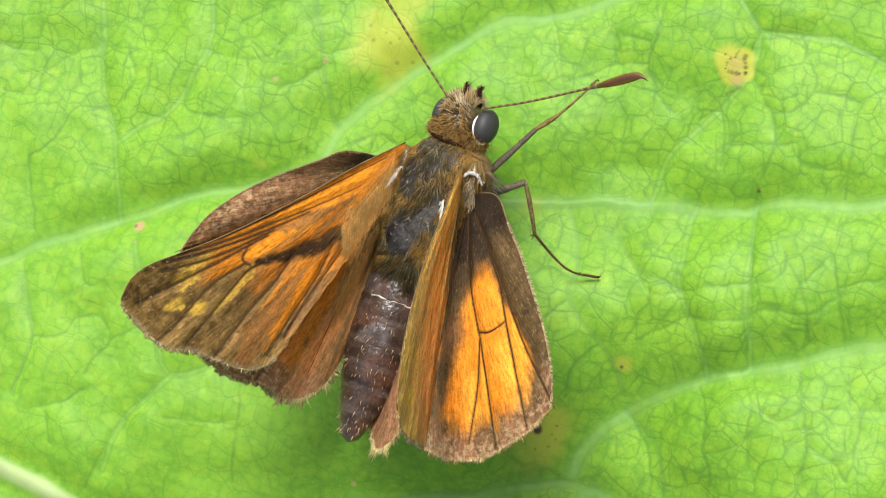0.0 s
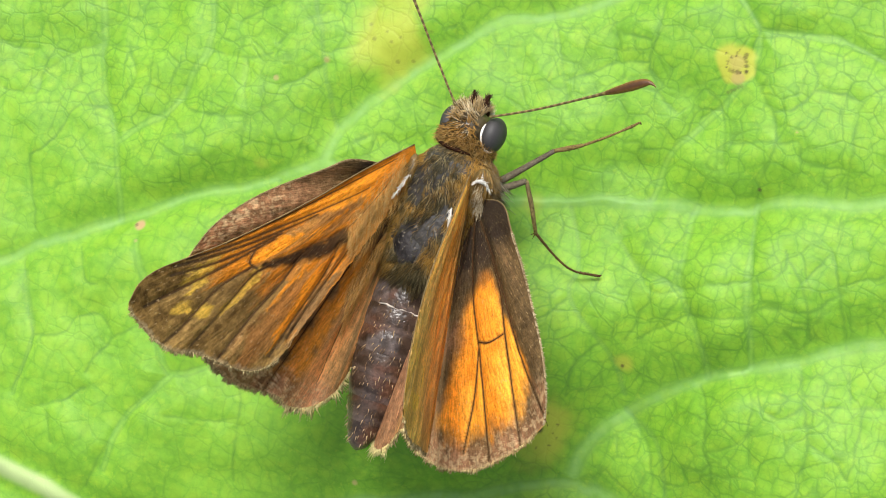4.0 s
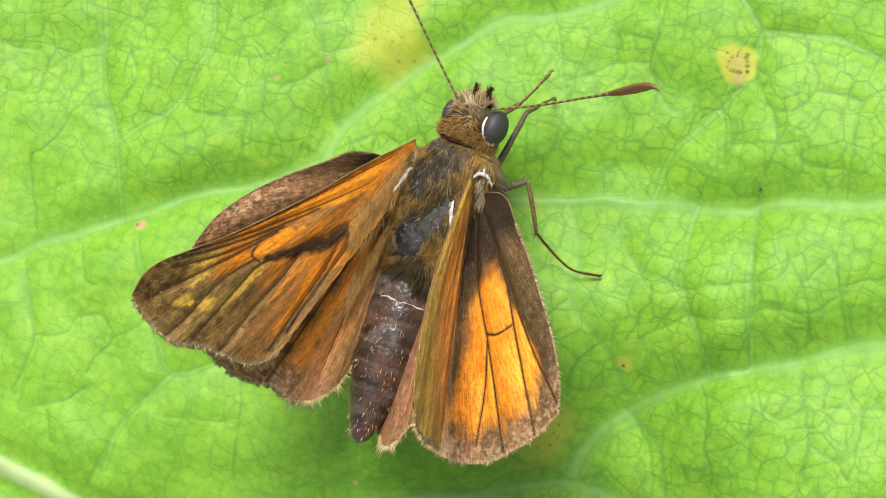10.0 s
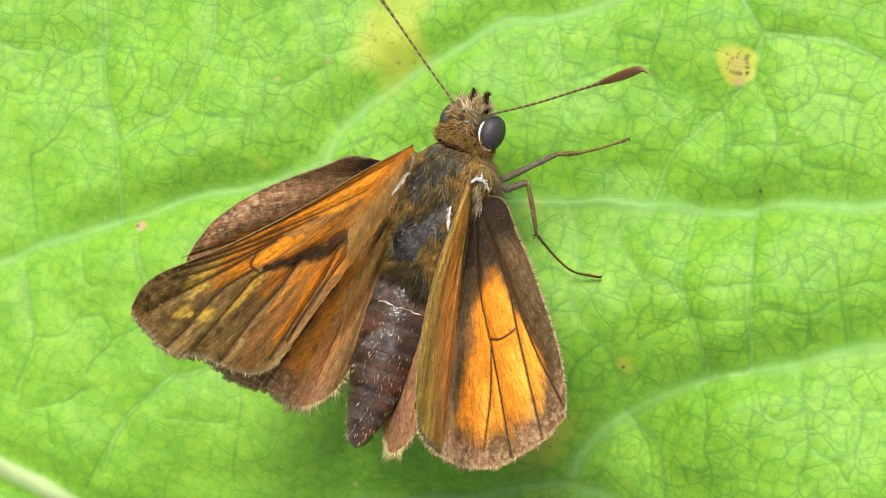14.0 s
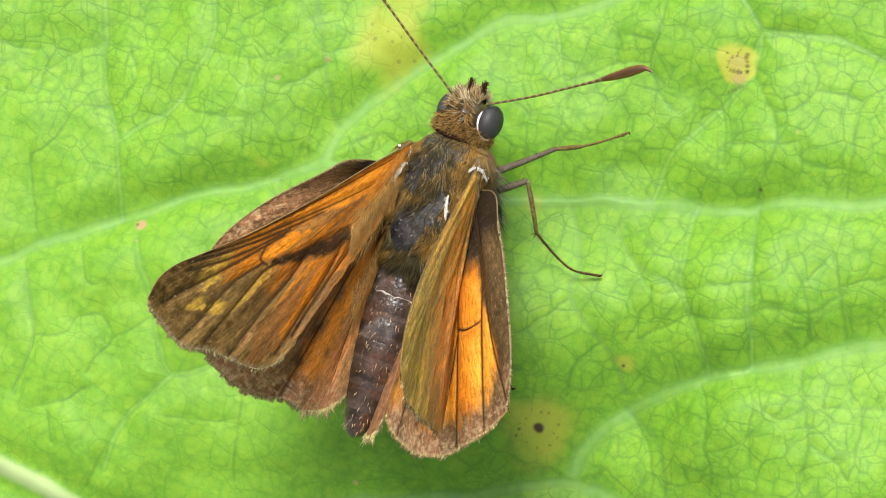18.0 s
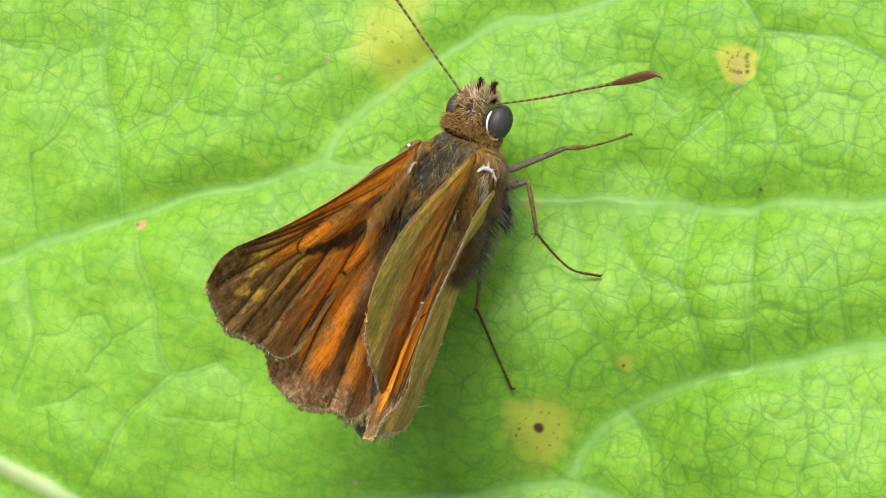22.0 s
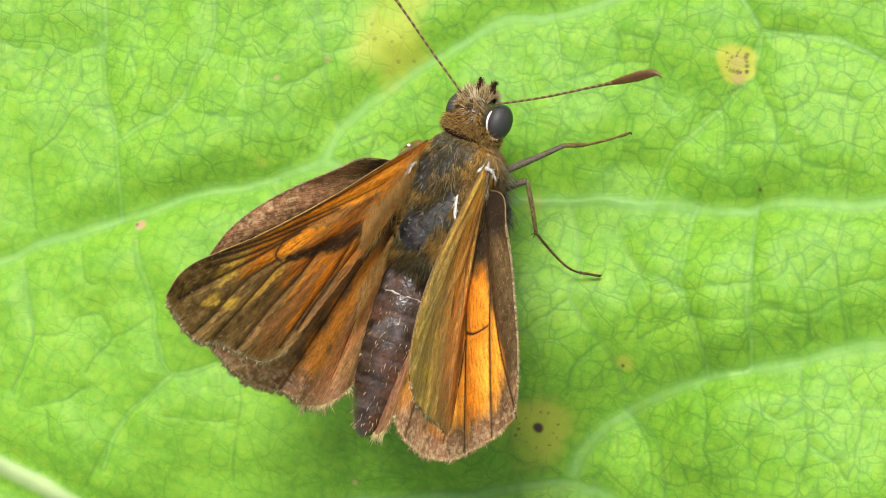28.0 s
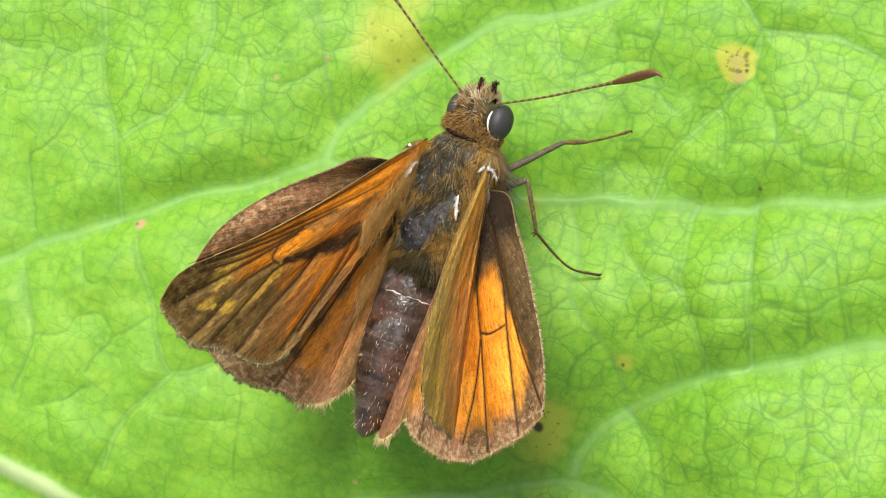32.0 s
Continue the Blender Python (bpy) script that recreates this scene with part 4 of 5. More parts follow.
def build_butterfly():
    rng = np.random.default_rng(12)
    root = new("butterfly")
    root.matrix_world = Matrix.Translation(Vector(BODY_AT) * S) @ BODY_TURN
    made = {"root": root}
    # thorax with its coat
    nu, nv = 48, 36
    a, w = np.meshgrid(np.linspace(0, 2 * math.pi, nu, endpoint=False), -np.cos(np.linspace(0.02, math.pi - .02, nv)))
    P = thorax_point(a, w)
    P[..., 2] += .04 * fbm(P[..., 0] * 2, P[..., 1] * 2, 81)
    F = [(j * nu + i, j * nu + (i + 1) % nu, (j + 1) * nu + (i + 1) % nu, (j + 1) * nu + i)[::-1] for j in range(nv - 1) for i in range(nu)]
    F += [tuple(range(nu)), tuple((nv - 1) * nu + i for i in range(nu))[::-1]]
    tint = np.tile(np.array([.027, .025, .023]), (nu * nv, 1)) * (1 + .4 * fbm(P[..., 0] * 1.2, P[..., 1] * 1.2, 83).reshape(-1, 1))
    thorax = part("thorax", P.reshape(-1, 3), F, M_HIDE, root, "dark grey thorax with shiny scales", tint=tint)
    m = 42000
    a, w = rng.uniform(-.5, math.pi + .5, m), rng.uniform(-.98, .98, m)
    p = thorax_point(a, w)
    clump, lay = fbm(p[:, 0] * 1.7, p[:, 1] * 1.7, 85), fbm(p[:, 0] * 2.6 + 5, p[:, 1] * 2.6, 87)
    # bare along the back, on the hump behind and in two dark fields; furred on the flanks, the front and the hind rim
    px, py = p[:, 0] + .25 * clump, p[:, 1] + .25 * lay
    bare = np.maximum.reduce([spot(px, py, -.78, .35, .50, .85, .2), .95 * spot(px, py, -.12, -1.75, .92, .95), .9 * spot(px, py, .78, -.55, .36, .80), .6 * spot(px, py, .0, 1.1, .5, .6)]) * (p[:, 2] > .2)
    dull = smooth(1.25, .55, np.abs(p[:, 0] - .05) + .3 * clump)
    keep = rng.uniform(0, 1, m) < np.clip(1.0 - .88 * bare - .25 * dull, .08, 1)
    a, w, p, clump, lay, bare, dull = (q[keep] for q in (a, w, p, clump, lay, bare, dull))
    m = len(a)
    nrm = np.stack([np.cos(a), .5 * w, np.sin(a)], 1)
    ways = nrm * (.30 + .25 * smooth(-.6, -.8, w))[:, None] + np.where(w[:, None] > .8, np.array([0, -.5, .1]), np.array([0, -1.0, 0])) + np.stack([.9 * lay, .3 * clump, 0 * lay], 1) + rng.normal(0, .22, (m, 3))
    och = np.clip(.85 - .5 * bare - .62 * dull + .5 * clump + .25 * smooth(.5, .9, w) - .45 * smooth(-.6, -.9, w) + rng.normal(0, .16, m), 0, 1)
    tt = mix3(np.array([.085, .072, .034]), np.array([.42, .235, .048]), och)
    tt = mix3(tt, np.array([.50, .40, .20]), .6 * (rng.uniform(0, 1, m) < .10 + .12 * smooth(.0, .4, lay)))
    tt = mix3(tt, np.array([.022, .018, .012]), .8 * (rng.uniform(0, 1, m) < .16))
    tt = mix3(tt, np.array([.42, .34, .20]), .65 * smooth(.75, .1, p[:, 2]) * (rng.uniform(0, 1, m) < .75))
    L = rng.uniform(.18, .50, m) * (1 - .35 * smooth(.7, .85, w)) * (1 + .9 * smooth(-.62, -.92, w))
    hv, hf, ht = hairs(p, ways, L, .0105, tt, (0, -.35, -.15))
    tagged(part("coat", hv, hf, M_FUR, thorax, "ochre-brown fur thinning to a bare slate back", tint=ht), kind="stuff")
    # the glossy hump behind the back
    v, f = blob((-.12, -1.95, 1.02), (.86, 1.0, .56), 32, 20, lambda a, w: 1 + .05 * math.sin(3 * a + 5 * w))
    part("scutellum", v, f, M_HIDE, thorax, "glossy slate-grey hump", tint=np.tile(np.array([.024, .022, .022]), (len(v), 1)) * (1 + .5 * fbm(v[:, 0] * 3, v[:, 1] * 3, 86)[:, None]))
    # pale belly hair on the flanks
    m = 1100
    a, w = np.where(rng.uniform(0, 1, m) < .5, rng.uniform(-1.2, -.2, m), math.pi + rng.uniform(.2, 1.2, m)), rng.uniform(-.8, .7, m)
    p = thorax_point(a, w)
    ways = np.stack([np.cos(a), -.5 + 0 * a, np.sin(a) - .2], 1) + rng.normal(0, .25, (m, 3))
    hv, hf, ht = hairs(p, ways, rng.uniform(.5, 1.1, m), .02, mix3(np.array([.12, .11, .07]), np.array([.34, .30, .20]), rng.uniform(0, 1, m)), (0, -.2, -.3))
    tagged(part("belly_hair", hv, hf, M_FUR, thorax, "pale grey belly hair", tint=ht), kind="stuff")
    m = 420
    u = rng.uniform(0, 1, m)
    pts = np.stack([1.55 + .45 * u + rng.normal(0, .12, m), 1.0 - 1.5 * u + rng.normal(0, .15, m), -.9 - .5 * u + rng.normal(0, .15, m)], 1)
    hv, hf, ht = hairs(pts, np.array([.75, -.75, -.35]) + rng.normal(0, .22, (m, 3)), rng.uniform(.35, .95, m), .014, mix3(np.array([.04, .04, .035]), np.array([.26, .24, .19]), rng.uniform(0, 1, m) ** 2), (-.1, -.4, -.3))
    tagged(part("leg_tuft", hv, hf, M_FUR, thorax, "drooping dark grey hair at the leg's root", tint=ht), kind="stuff")
    # the two wing caps and the white scale lines beside them
    for s, cx, cy in ((-1, -1.5, .9), (1, 1.62, 1.15)):
        v, f = blob((cx, cy, .85), (.42, .62, .28), 16, 10)
        cap = part("wing_cap", v, f, M_SKIN, root, "furry ochre wing cap", tint=np.tile(np.array([.12, .075, .02]), (len(v), 1)))
        m = 260
        q = rng.normal(0, 1, (m, 3))
        q /= np.linalg.norm(q, axis=1)[:, None]
        pts = np.array([cx, cy, .85]) + q * np.array([.42, .62, .28])
        hv, hf, ht = hairs(pts, q * .5 + np.array([.2 * s, -1, .2]), rng.uniform(.35, .8, m), .02, mix3(np.array([.2, .11, .02]), np.array([.30, .20, .08]), rng.uniform(0, 1, m)), (0, -.3, 0))
        tagged(part("cap_hair", hv, hf, M_FUR, cap, tint=ht), kind="stuff")
    for line, rad, count in (([(-1.02, .60, 1.66), (-1.2, .1, 1.66), (-1.42, -.42, 1.62), (-1.82, -1.02, 1.54)], [.010, .022, .035, .085, .05], 80), ([(1.10, -.12, 1.52), (1.17, -.5, 1.52), (1.27, -1.0, 1.46)], [.03, .045, .03, .075, .03], 50), ([(1.55, 1.0, 1.38), (1.72, 1.2, 1.38), (2.0, 1.2, 1.22), (2.2, .95, .98)], [.03, .075, .05, .02], 40)):
        c = spline(line, 40)
        base = (*tube(c + .02 * np.sin(np.arange(40) * 2.1)[:, None], rad, 6), None)
        k = rng.integers(0, 39, count)
        d = np.gradient(c, axis=0)[k]
        d /= np.linalg.norm(d, axis=1)[:, None]
        white = mix3(np.array([.62, .58, .48]), np.array([.88, .87, .82]), rng.uniform(0, 1, count))
        base = (base[0], base[1], np.tile(np.array([.82, .80, .74]), (len(base[0]), 1)))
        hv, hf, ht = merge(base, hairs(c[k] + rng.normal(0, .03, (count, 3)), d + rng.normal(0, .3, (count, 3)), rng.uniform(.10, .28, count), .024, white, (0, 0, .1)))
        tagged(part("scale_glint_line", hv, hf, M_FUR, root, "line of white scale hairs", tint=ht), kind="stuff")
    v, f = blob((-1.72, 1.16, 1.26), (.075, .06, .05), 10, 6)
    part("scale_glint_line", v, f, M_WHITE, root, "white tuft of scales")

    m = 240
    u = rng.uniform(0, 1, m)
    pts = np.stack([1.75 + .25 * u + rng.normal(0, .08, m), .95 - .75 * u + rng.normal(0, .08, m), 1.22 - .25 * u], 1)
    hv, hf, ht = hairs(pts, np.array([.15, -1, .15]) + rng.normal(0, .25, (m, 3)), rng.uniform(.25, .6, m), .014, mix3(np.array([.22, .15, .06]), np.array([.70, .62, .44]), rng.uniform(0, 1, m)), (.1, -.2, -.2))
    tagged(part("cap_tuft", hv, hf, M_FUR, root, "cream hair tuft below the wing cap", tint=ht), kind="stuff")

    # abdomen, ring by ring
    n = 8
    ys = np.linspace(-2.7, -10.2, n + 1)
    rad = [1.25, 1.38, 1.44, 1.42, 1.36, 1.22, 1.02, .74, .40]
    cx = lambda y: -.40 - .02 * (-2.7 - y)
    cz = lambda y: -.62 - .045 * (-2.7 - y)
    hair_r, hair_w = [], []
    for k in range(n):
        prof = []
        for q in np.linspace(0, 1, 9):
            y = ys[k] + (ys[k + 1] - ys[k]) * q * 1.12
            r = rad[k] + (rad[k + 1] - rad[k]) * q
            r *= 1 + .045 * math.sin(math.pi * min(1, q * 1.05)) - .05 * (q > .98)
            prof.append((y, r))
        if k == n - 1:
            prof += [(ys[-1] - .25, .2), (ys[-1] - .34, .02)]
        verts, faces, nn = [], [], 28
        for y, r in prof:
            for i in range(nn):
                a = 2 * math.pi * i / nn
                verts.append((cx(y) + r * math.cos(a), y, cz(y) + .95 * r * math.sin(a)))
        for j in range(len(prof) - 1):
            faces += [(j * nn + i, j * nn + (i + 1) % nn, (j + 1) * nn + (i + 1) % nn, (j + 1) * nn + i) for i in range(nn)]
        verts = np.array(verts)
        col = np.tile(np.array([.038, .024, .017]), (len(verts), 1)) * (1 + .7 * fbm(verts[:, 0] * 2, verts[:, 1] * 2, 90 + k)[:, None])
        mottle = fbm(verts[:, 0] * 1.1, verts[:, 1] * 1.1, 120)
        col = mix3(col, np.array([.085, .038, .022]), .8 * smooth(.05, .35, mottle))
        # pale scale patches, plus the lengthwise grey sheen left of centre painted in
        pale = fbm(verts[:, 0] * 1.6, verts[:, 1] * 1.2, 121) + .35 * np.exp(-((verts[:, 0] + .75) / .3) ** 2) - .10 * k - .5 * (k > 5)
        col = mix3(col, np.array([.13, .108, .10]), .7 * smooth(.12, .45, pale) * (verts[:, 2] > cz(verts[:, 1])))
        col[-3 * nn:] = mix3(col[-3 * nn:], np.array([.20, .15, .13]), np.full(3 * nn, .24))
        part("abdomen_ring", verts, faces, M_SKIN, root, "glossy dark brown abdomen ring" if k == 0 else "", tint=col)
        # a narrow highlight on the glossy back, built as a whitish line
        if k == 2:
            aa = np.linspace(.55, 1.95, 16)
            yy, rr = ys[k] - .025 * np.sin(np.arange(16) * .9) - .02 * np.cos(np.arange(16) * 2.3) + .02, rad[k] * 1.03
            v, f = tube(np.stack([cx(yy) + rr * np.cos(aa), yy, cz(yy) + .95 * rr * np.sin(aa)], 1), [.012, .03, .045, .02, .006, .004, .03, .006, .02, .045, .05, .025, .035, .01], 6)
            part("scale_glint_line", v, f, M_FUR, root, "thin whitish highlight line across the abdomen", tint=np.tile(np.array([.52, .47, .41]), (len(v), 1)))
        m = 36
        a, q = rng.uniform(0, math.pi, m), rng.uniform(.1, 1, m)
        y = ys[k] + (ys[k + 1] - ys[k]) * q
        r = (rad[k] + (rad[k + 1] - rad[k]) * q) * 1.01
        hair_r.append(np.stack([cx(y) + r * np.cos(a), y, cz(y) + .95 * r * np.sin(a)], 1))
        hair_w.append(np.stack([np.cos(a) * .35, -1 + 0 * a, np.sin(a) * .35], 1))
    hr, hw = np.vstack(hair_r), np.vstack(hair_w) + rng.normal(0, .2, (m * n, 3))
    hv, hf, ht = hairs(hr, hw, rng.uniform(.12, .34, len(hr)), .026, mix3(np.array([.12, .07, .035]), np.array([.58, .43, .24]), rng.uniform(0, 1, len(hr))), (0, -.2, 0))
    tagged(part("abdomen_hair", hv, hf, M_FUR, root, "sparse pale scale hairs", tint=ht), kind="stuff")

    # head: turned about the neck
    neck = np.array([.05, 2.35, .05])
    head_c = np.array([.12, 3.15, .12]) - neck
    v, f = blob(head_c, (.84, .95, .92), 32, 20)
    head = part("head", v, f, M_SKIN, root, "furry ochre head", tint=np.tile(np.array([.06, .045, .02]), (len(v), 1)))
    head.location = Vector(neck) * S
    made["head"], made["neck"] = head, neck
    m = 4200
    q = rng.normal(0, 1, (m, 3))
    q /= np.linalg.norm(q, axis=1)[:, None]
    lateral = np.abs(q[:, 0])
    keep = (lateral < .60) | (q[:, 2] < -.55) | ((q[:, 0] < 0) & (q[:, 2] > .1))
    q = q[keep]
    m = len(q)
    p = head_c + q * np.array([.84, .95, .92])
    tufts = rng.normal(0, 1, (70, 3))
    tufts /= np.linalg.norm(tufts, axis=1)[:, None]
    mine = (q @ tufts.T).argmax(1)
    toss, tone = rng.normal(0, .42, (70, 3))[mine], rng.uniform(0, 1, 70)[mine]
    ways = q * .9 + np.where(q[:, 1:2] > .1, np.array([0, .45, .1]), np.array([0, -.45, .1])) + 1.2 * toss + 1.1 * (tufts[mine] - q) + rng.normal(0, .16, (m, 3))
    grey = smooth(.05, .5, q[:, 1])
    tt = mix3(np.array([.42, .23, .05]), np.array([.46, .34, .17]), np.clip(grey + rng.normal(0, .25, m), 0, 1))
    tt = mix3(tt, np.array([.05, .035, .02]), .85 * (rng.uniform(0, 1, m) < .12 + .45 * (tone > .72)))
    tt = mix3(tt, np.array([.70, .62, .44]), .7 * (rng.uniform(0, 1, m) < .08 + .5 * (tone < .22) * (.3 + grey)))
    tt = mix3(tt, np.array([.66, .62, .50]), .95 * smooth(-.12, -.5, q[:, 2]))
    hv, hf, ht = hairs(p, ways, rng.uniform(.2, .46, m) * (1 + .25 * grey), .019, tt, (0, .1, .1))
    tagged(part("head_fur", hv, hf, M_FUR, head, "ochre and grey bristly fur, white below", tint=ht), kind="stuff")
    # ruff: a dark fold behind the head with a fan of ochre hair over it
    pts = spline([(-.95, -.03, .58), (-.7, -.10, .80), (-.2, -.18, .98), (.35, -.22, .96), (.8, -.25, .74)], 20)
    v, f = tube(pts, [.02, .07, .11, .09, .03], 8)
    part("collar", v, f, M_FOLD, head, "dark collar fold")
    pts = spline([(-1.0, .1, -.1), (-.8, .05, .52), (.1, -.02, .92), (1.0, -.10, .55), (1.3, -.12, -.2)], 20)
    m = 1700
    u = rng.uniform(0, 1, m)
    c = spline(pts, 200)[(u * 199).astype(int)] + rng.normal(0, .05, (m, 3)) + np.stack([0 * u, rng.uniform(-.02, .5, m), 0 * u], 1)
    q = np.stack([.9 * (u - .5), -.4 + 0 * u, .6 + 0 * u], 1) + rng.normal(0, .38, (m, 3))
    tt = mix3(mix3(np.array([.30, .15, .03]), np.array([.55, .36, .12]), rng.uniform(0, 1, m)), np.array([.03, .02, .012]), .85 * (rng.uniform(0, 1, m) < .3))
    hv, hf, ht = hairs(c, q, rng.uniform(.2, .46, m), .014, tt, (0, -.2, .1))
    tagged(part("ruff", hv, hf, M_FUR, head, "ruff of ochre hair", tint=ht), kind="stuff")
    for s, c in ((1, (1.23, 3.17, .24)), (-1, (-.82, 3.2, -.12))):
        c, A = np.array(c) - neck, np.array([.46, .71, .66])
        v, f = blob(c, A, 28, 18)
        part("eye", v, f, M_EYE, head, "large matt dark grey eye")
        # white scales where the eye meets the cheek
        ring = []
        for t in np.radians(np.linspace(160, 296, 30)):
            n = np.array([s * .91 * math.cos(t), math.sin(t), -.41 * math.cos(t)]) + np.array([s * .10, 0, .23])
            ring.append(c + A * A * n / np.linalg.norm(A * n) * 1.02)
        v, f = tube(ring, [.02, .06, .05, .015, .04, .07, .075, .05, .015], 8)
        part("eye_rim", v, f, M_WHITE, head, "white rim of scales round the eye")
    for cx, cy, tip in ((-.08, 4.0, (-.16, 4.66, .35)), (.52, 4.0, (.60, 4.64, .42))):
        pts = np.array([(cx, cy - .2, .15), (cx * .9, cy + .35, .28), tip]) - neck
        v, f = tube(spline(pts, 10), [.22, .2, .14, .03], 10)
        palp = part("palp", v, f, M_FOLD, head, "black-tipped bristly palp")
        m = 150
        u = rng.uniform(0, 1, m)
        c = spline(pts, 30)[(u * 26).astype(int)]
        q = rng.normal(0, 1, (m, 3))
        q[:, 1] = np.abs(q[:, 1])
        hv, hf, ht = hairs(c + .12 * q / np.linalg.norm(q, axis=1)[:, None], q * .5 + np.array([0, .9, .1]), rng.uniform(.06, .15, m), .018, mix3(np.array([.28, .20, .10]), np.array([.02, .015, .012]), (u > .7) * .8), (0, 0, 0))
        tagged(part("palp_hair", hv, hf, M_FUR, head, tint=ht), kind="stuff")
    # antennae, built along +y from the root, hooked club at the end
    for key, base in (("antenna_r", (1.1, 3.78, .85)), ("antenna_l", (-.48, 3.8, .85))):
        s = 1 if key == "antenna_r" else -1
        line = spline([(0, 0, 0), (s * .05, 2.2, -.10), (s * .02, 4.6, -.05), (0, 6.2, .04), (-s * .05, 7.6, .10), (s * .02, 7.95, .08), (s * .20, 8.12, .02)], 70)
        if s < 0:
            line[:, 1] *= .88
        r = np.interp(np.linspace(0, 1, 70), [0, .05, .55, .68, .76, .86, .93, .965, 1], [.06, .045, .048, .065, .14, .19, .155, .075, .012])
        r = r * (1 + .10 * (np.arange(70) % 2))
        v, f = tube(line, r, 10)
        band = np.repeat(((np.arange(70) % 3) == 0) & (np.arange(70) < 52), 10)
        colr = np.tile(np.array([.085, .062, .026]), (len(v), 1))
        colr[band] = (.26, .19, .07)
        club = np.repeat(np.linspace(0, 1, 70) > .70, 10)
        under = np.tile(np.array([math.cos(2 * math.pi * k / 10) for k in range(10)]), 70)
        colr[club] = mix3(np.array([.058, .024, .012]), np.array([.17, .085, .024]), smooth(.1, .9, np.abs(under))[club])
        ant = part("antenna", v, f, M_ANT, head, "thin ringed antenna with an orange hooked club", tint=colr)
        made[key], made[key + "_base"] = ant, np.array(base) - neck
    return root, made


def leg_piece(name, pts, radii, parent, label, colors, spines=18, seed=0):
    """One stretch of a leg with short bristles."""
    rng = np.random.default_rng(seed)
    c = spline(pts, 24)
    v, f = tube(c, radii, 8)
    t = np.linspace(0, 1, 24)
    col = np.repeat(mix3(np.array(colors[0]), np.array(colors[1]), t), 8, axis=0)
    k = rng.integers(2, 22, spines)
    rr = np.interp(k / 23, np.linspace(0, 1, len(radii)), radii)
    d = np.gradient(c, axis=0)[k]
    d /= np.linalg.norm(d, axis=1)[:, None]
    q = np.cross(d, rng.normal(0, 1, (spines, 3)))
    q /= np.linalg.norm(q, axis=1)[:, None]
    h = hairs(c[k] + q * rr[:, None] * .8, q * .6 + d, rng.uniform(.08, .2, spines), .014, np.array(colors[1]) * rng.choice([.35, .6, 1.9], spines)[:, None], (0, 0, 0))
    vv, ff, tt = merge((v, f, col), h)
    return part(name, vv, ff, M_LEG, parent, label, tint=tt)


GREY_LEG, BROWN_LEG = (.105, .086, .058), (.15, .105, .036)
SHIN_LEG, FOOT_LEG = (.21, .16, .075), (.075, .045, .016)
FORE_LEN = 3.15, 4.0


def build_legs(root):
    legs = {}
    # forelegs: thigh along +y from the hip, foot along +y from the knee
    for key, sd in (("foreleg_r", 1), ("foreleg_l", 2)):
        a, b = (FORE_LEN if sd == 1 else (1.9, 2.8))
        upper = leg_piece("foreleg", [(0, 0, 0), (.04, a * .5, .06), (0, a, 0)], [.17, .15, .12, .10], root, "slender grey-brown foreleg", (GREY_LEG, GREY_LEG), 26, sd)
        shin = [(0, 0, 0), (.10, b * .16, .03), (.17, b * .31, .02)]
        foot = leg_piece("foot", shin, [.09, .11, .075], upper, "brown shin and thin foot", (BROWN_LEG, BROWN_LEG), 16, sd + 5)
        leg_piece("toe", [shin[-1], (.16, b * .6, .04), (.06, b * .9, .02), (0, b, 0), (.08, b + .03, -.06)], [.06, .055, .05, .045, .075, .03], foot, "thin brown toe", (BROWN_LEG, BROWN_LEG), 22, sd + 9)
        foot.location = Vector((0, a, 0)) * S
        legs[key], legs[key + "_foot"] = upper, foot
    # middle and hind legs stand on the leaf
    for key, pts, lab in (("mid_r", [(.95, 0.35, -1.35), (2.49, 1.38, -1.3), (2.94, -0.44, -2.9), (3.59, -1.04, -4), (4.27, -1.37, -4.7), (5.13, -1.25, -5.35)], "slender brown middle leg"),
                          ("hind_r", [(.6, -1.2, -1.4), (1.44, -2.34, -2.0), (1.5, -4.13, -3.0), (2.4, -5.6, -4.3), (3.25, -6.8, -5.1)], "slender brown hind leg"),
                          ("mid_l", [(-1.2, .3, -1.6), (-2.1, 1.0, -1.6), (-3.0, -.4, -2.6), (-4.2, -1.2, -3.4), (-5.2, -1.4, -3.62)], "slender brown middle leg"),
                          ("hind_l", [(-1.0, -1.6, -1.7), (-1.6, -2.4, -2.0), (-1.9, -4.2, -2.8), (-2.8, -5.8, -3.5), (-3.6, -7.0, -3.85)], "slender brown hind leg")):
        a, b, c = (np.array(p) for p in pts[:3])
        holder = leg_piece("leg", [a, (a + b) / 2, b], [.19, .16, .12], root, lab, (GREY_LEG, GREY_LEG), 46, 11)
        leg_piece("shin", [b, (b + c) / 2 + (.03, 0, 0), c], [.085, .10, .09, .075], holder, "pale olive-brown shin", (SHIN_LEG, BROWN_LEG), 34, 12)
        leg_piece("foot", pts[2:], [.065, .055, .05, .045, .06], holder, "thin brown foot", (FOOT_LEG, FOOT_LEG), 34, 13)
        for w in ((-.16, -.10, -.05), (-.06, -.2, -.05)):
            v, f = tube([c, c + np.array(w) * .6, c + np.array(w) * 1.3], [.03, .025, .006], 5)
            part("spur", v, f, M_VEIN, holder)
        v, f = tube([pts[-1], np.array(pts[-1]) + (.10, .03, -.02), np.array(pts[-1]) + (.16, .10, -.06)], [.06, .045, .01], 6)
        part("claw", v, f, M_VEIN, holder)
        legs[key] = holder
    return legs


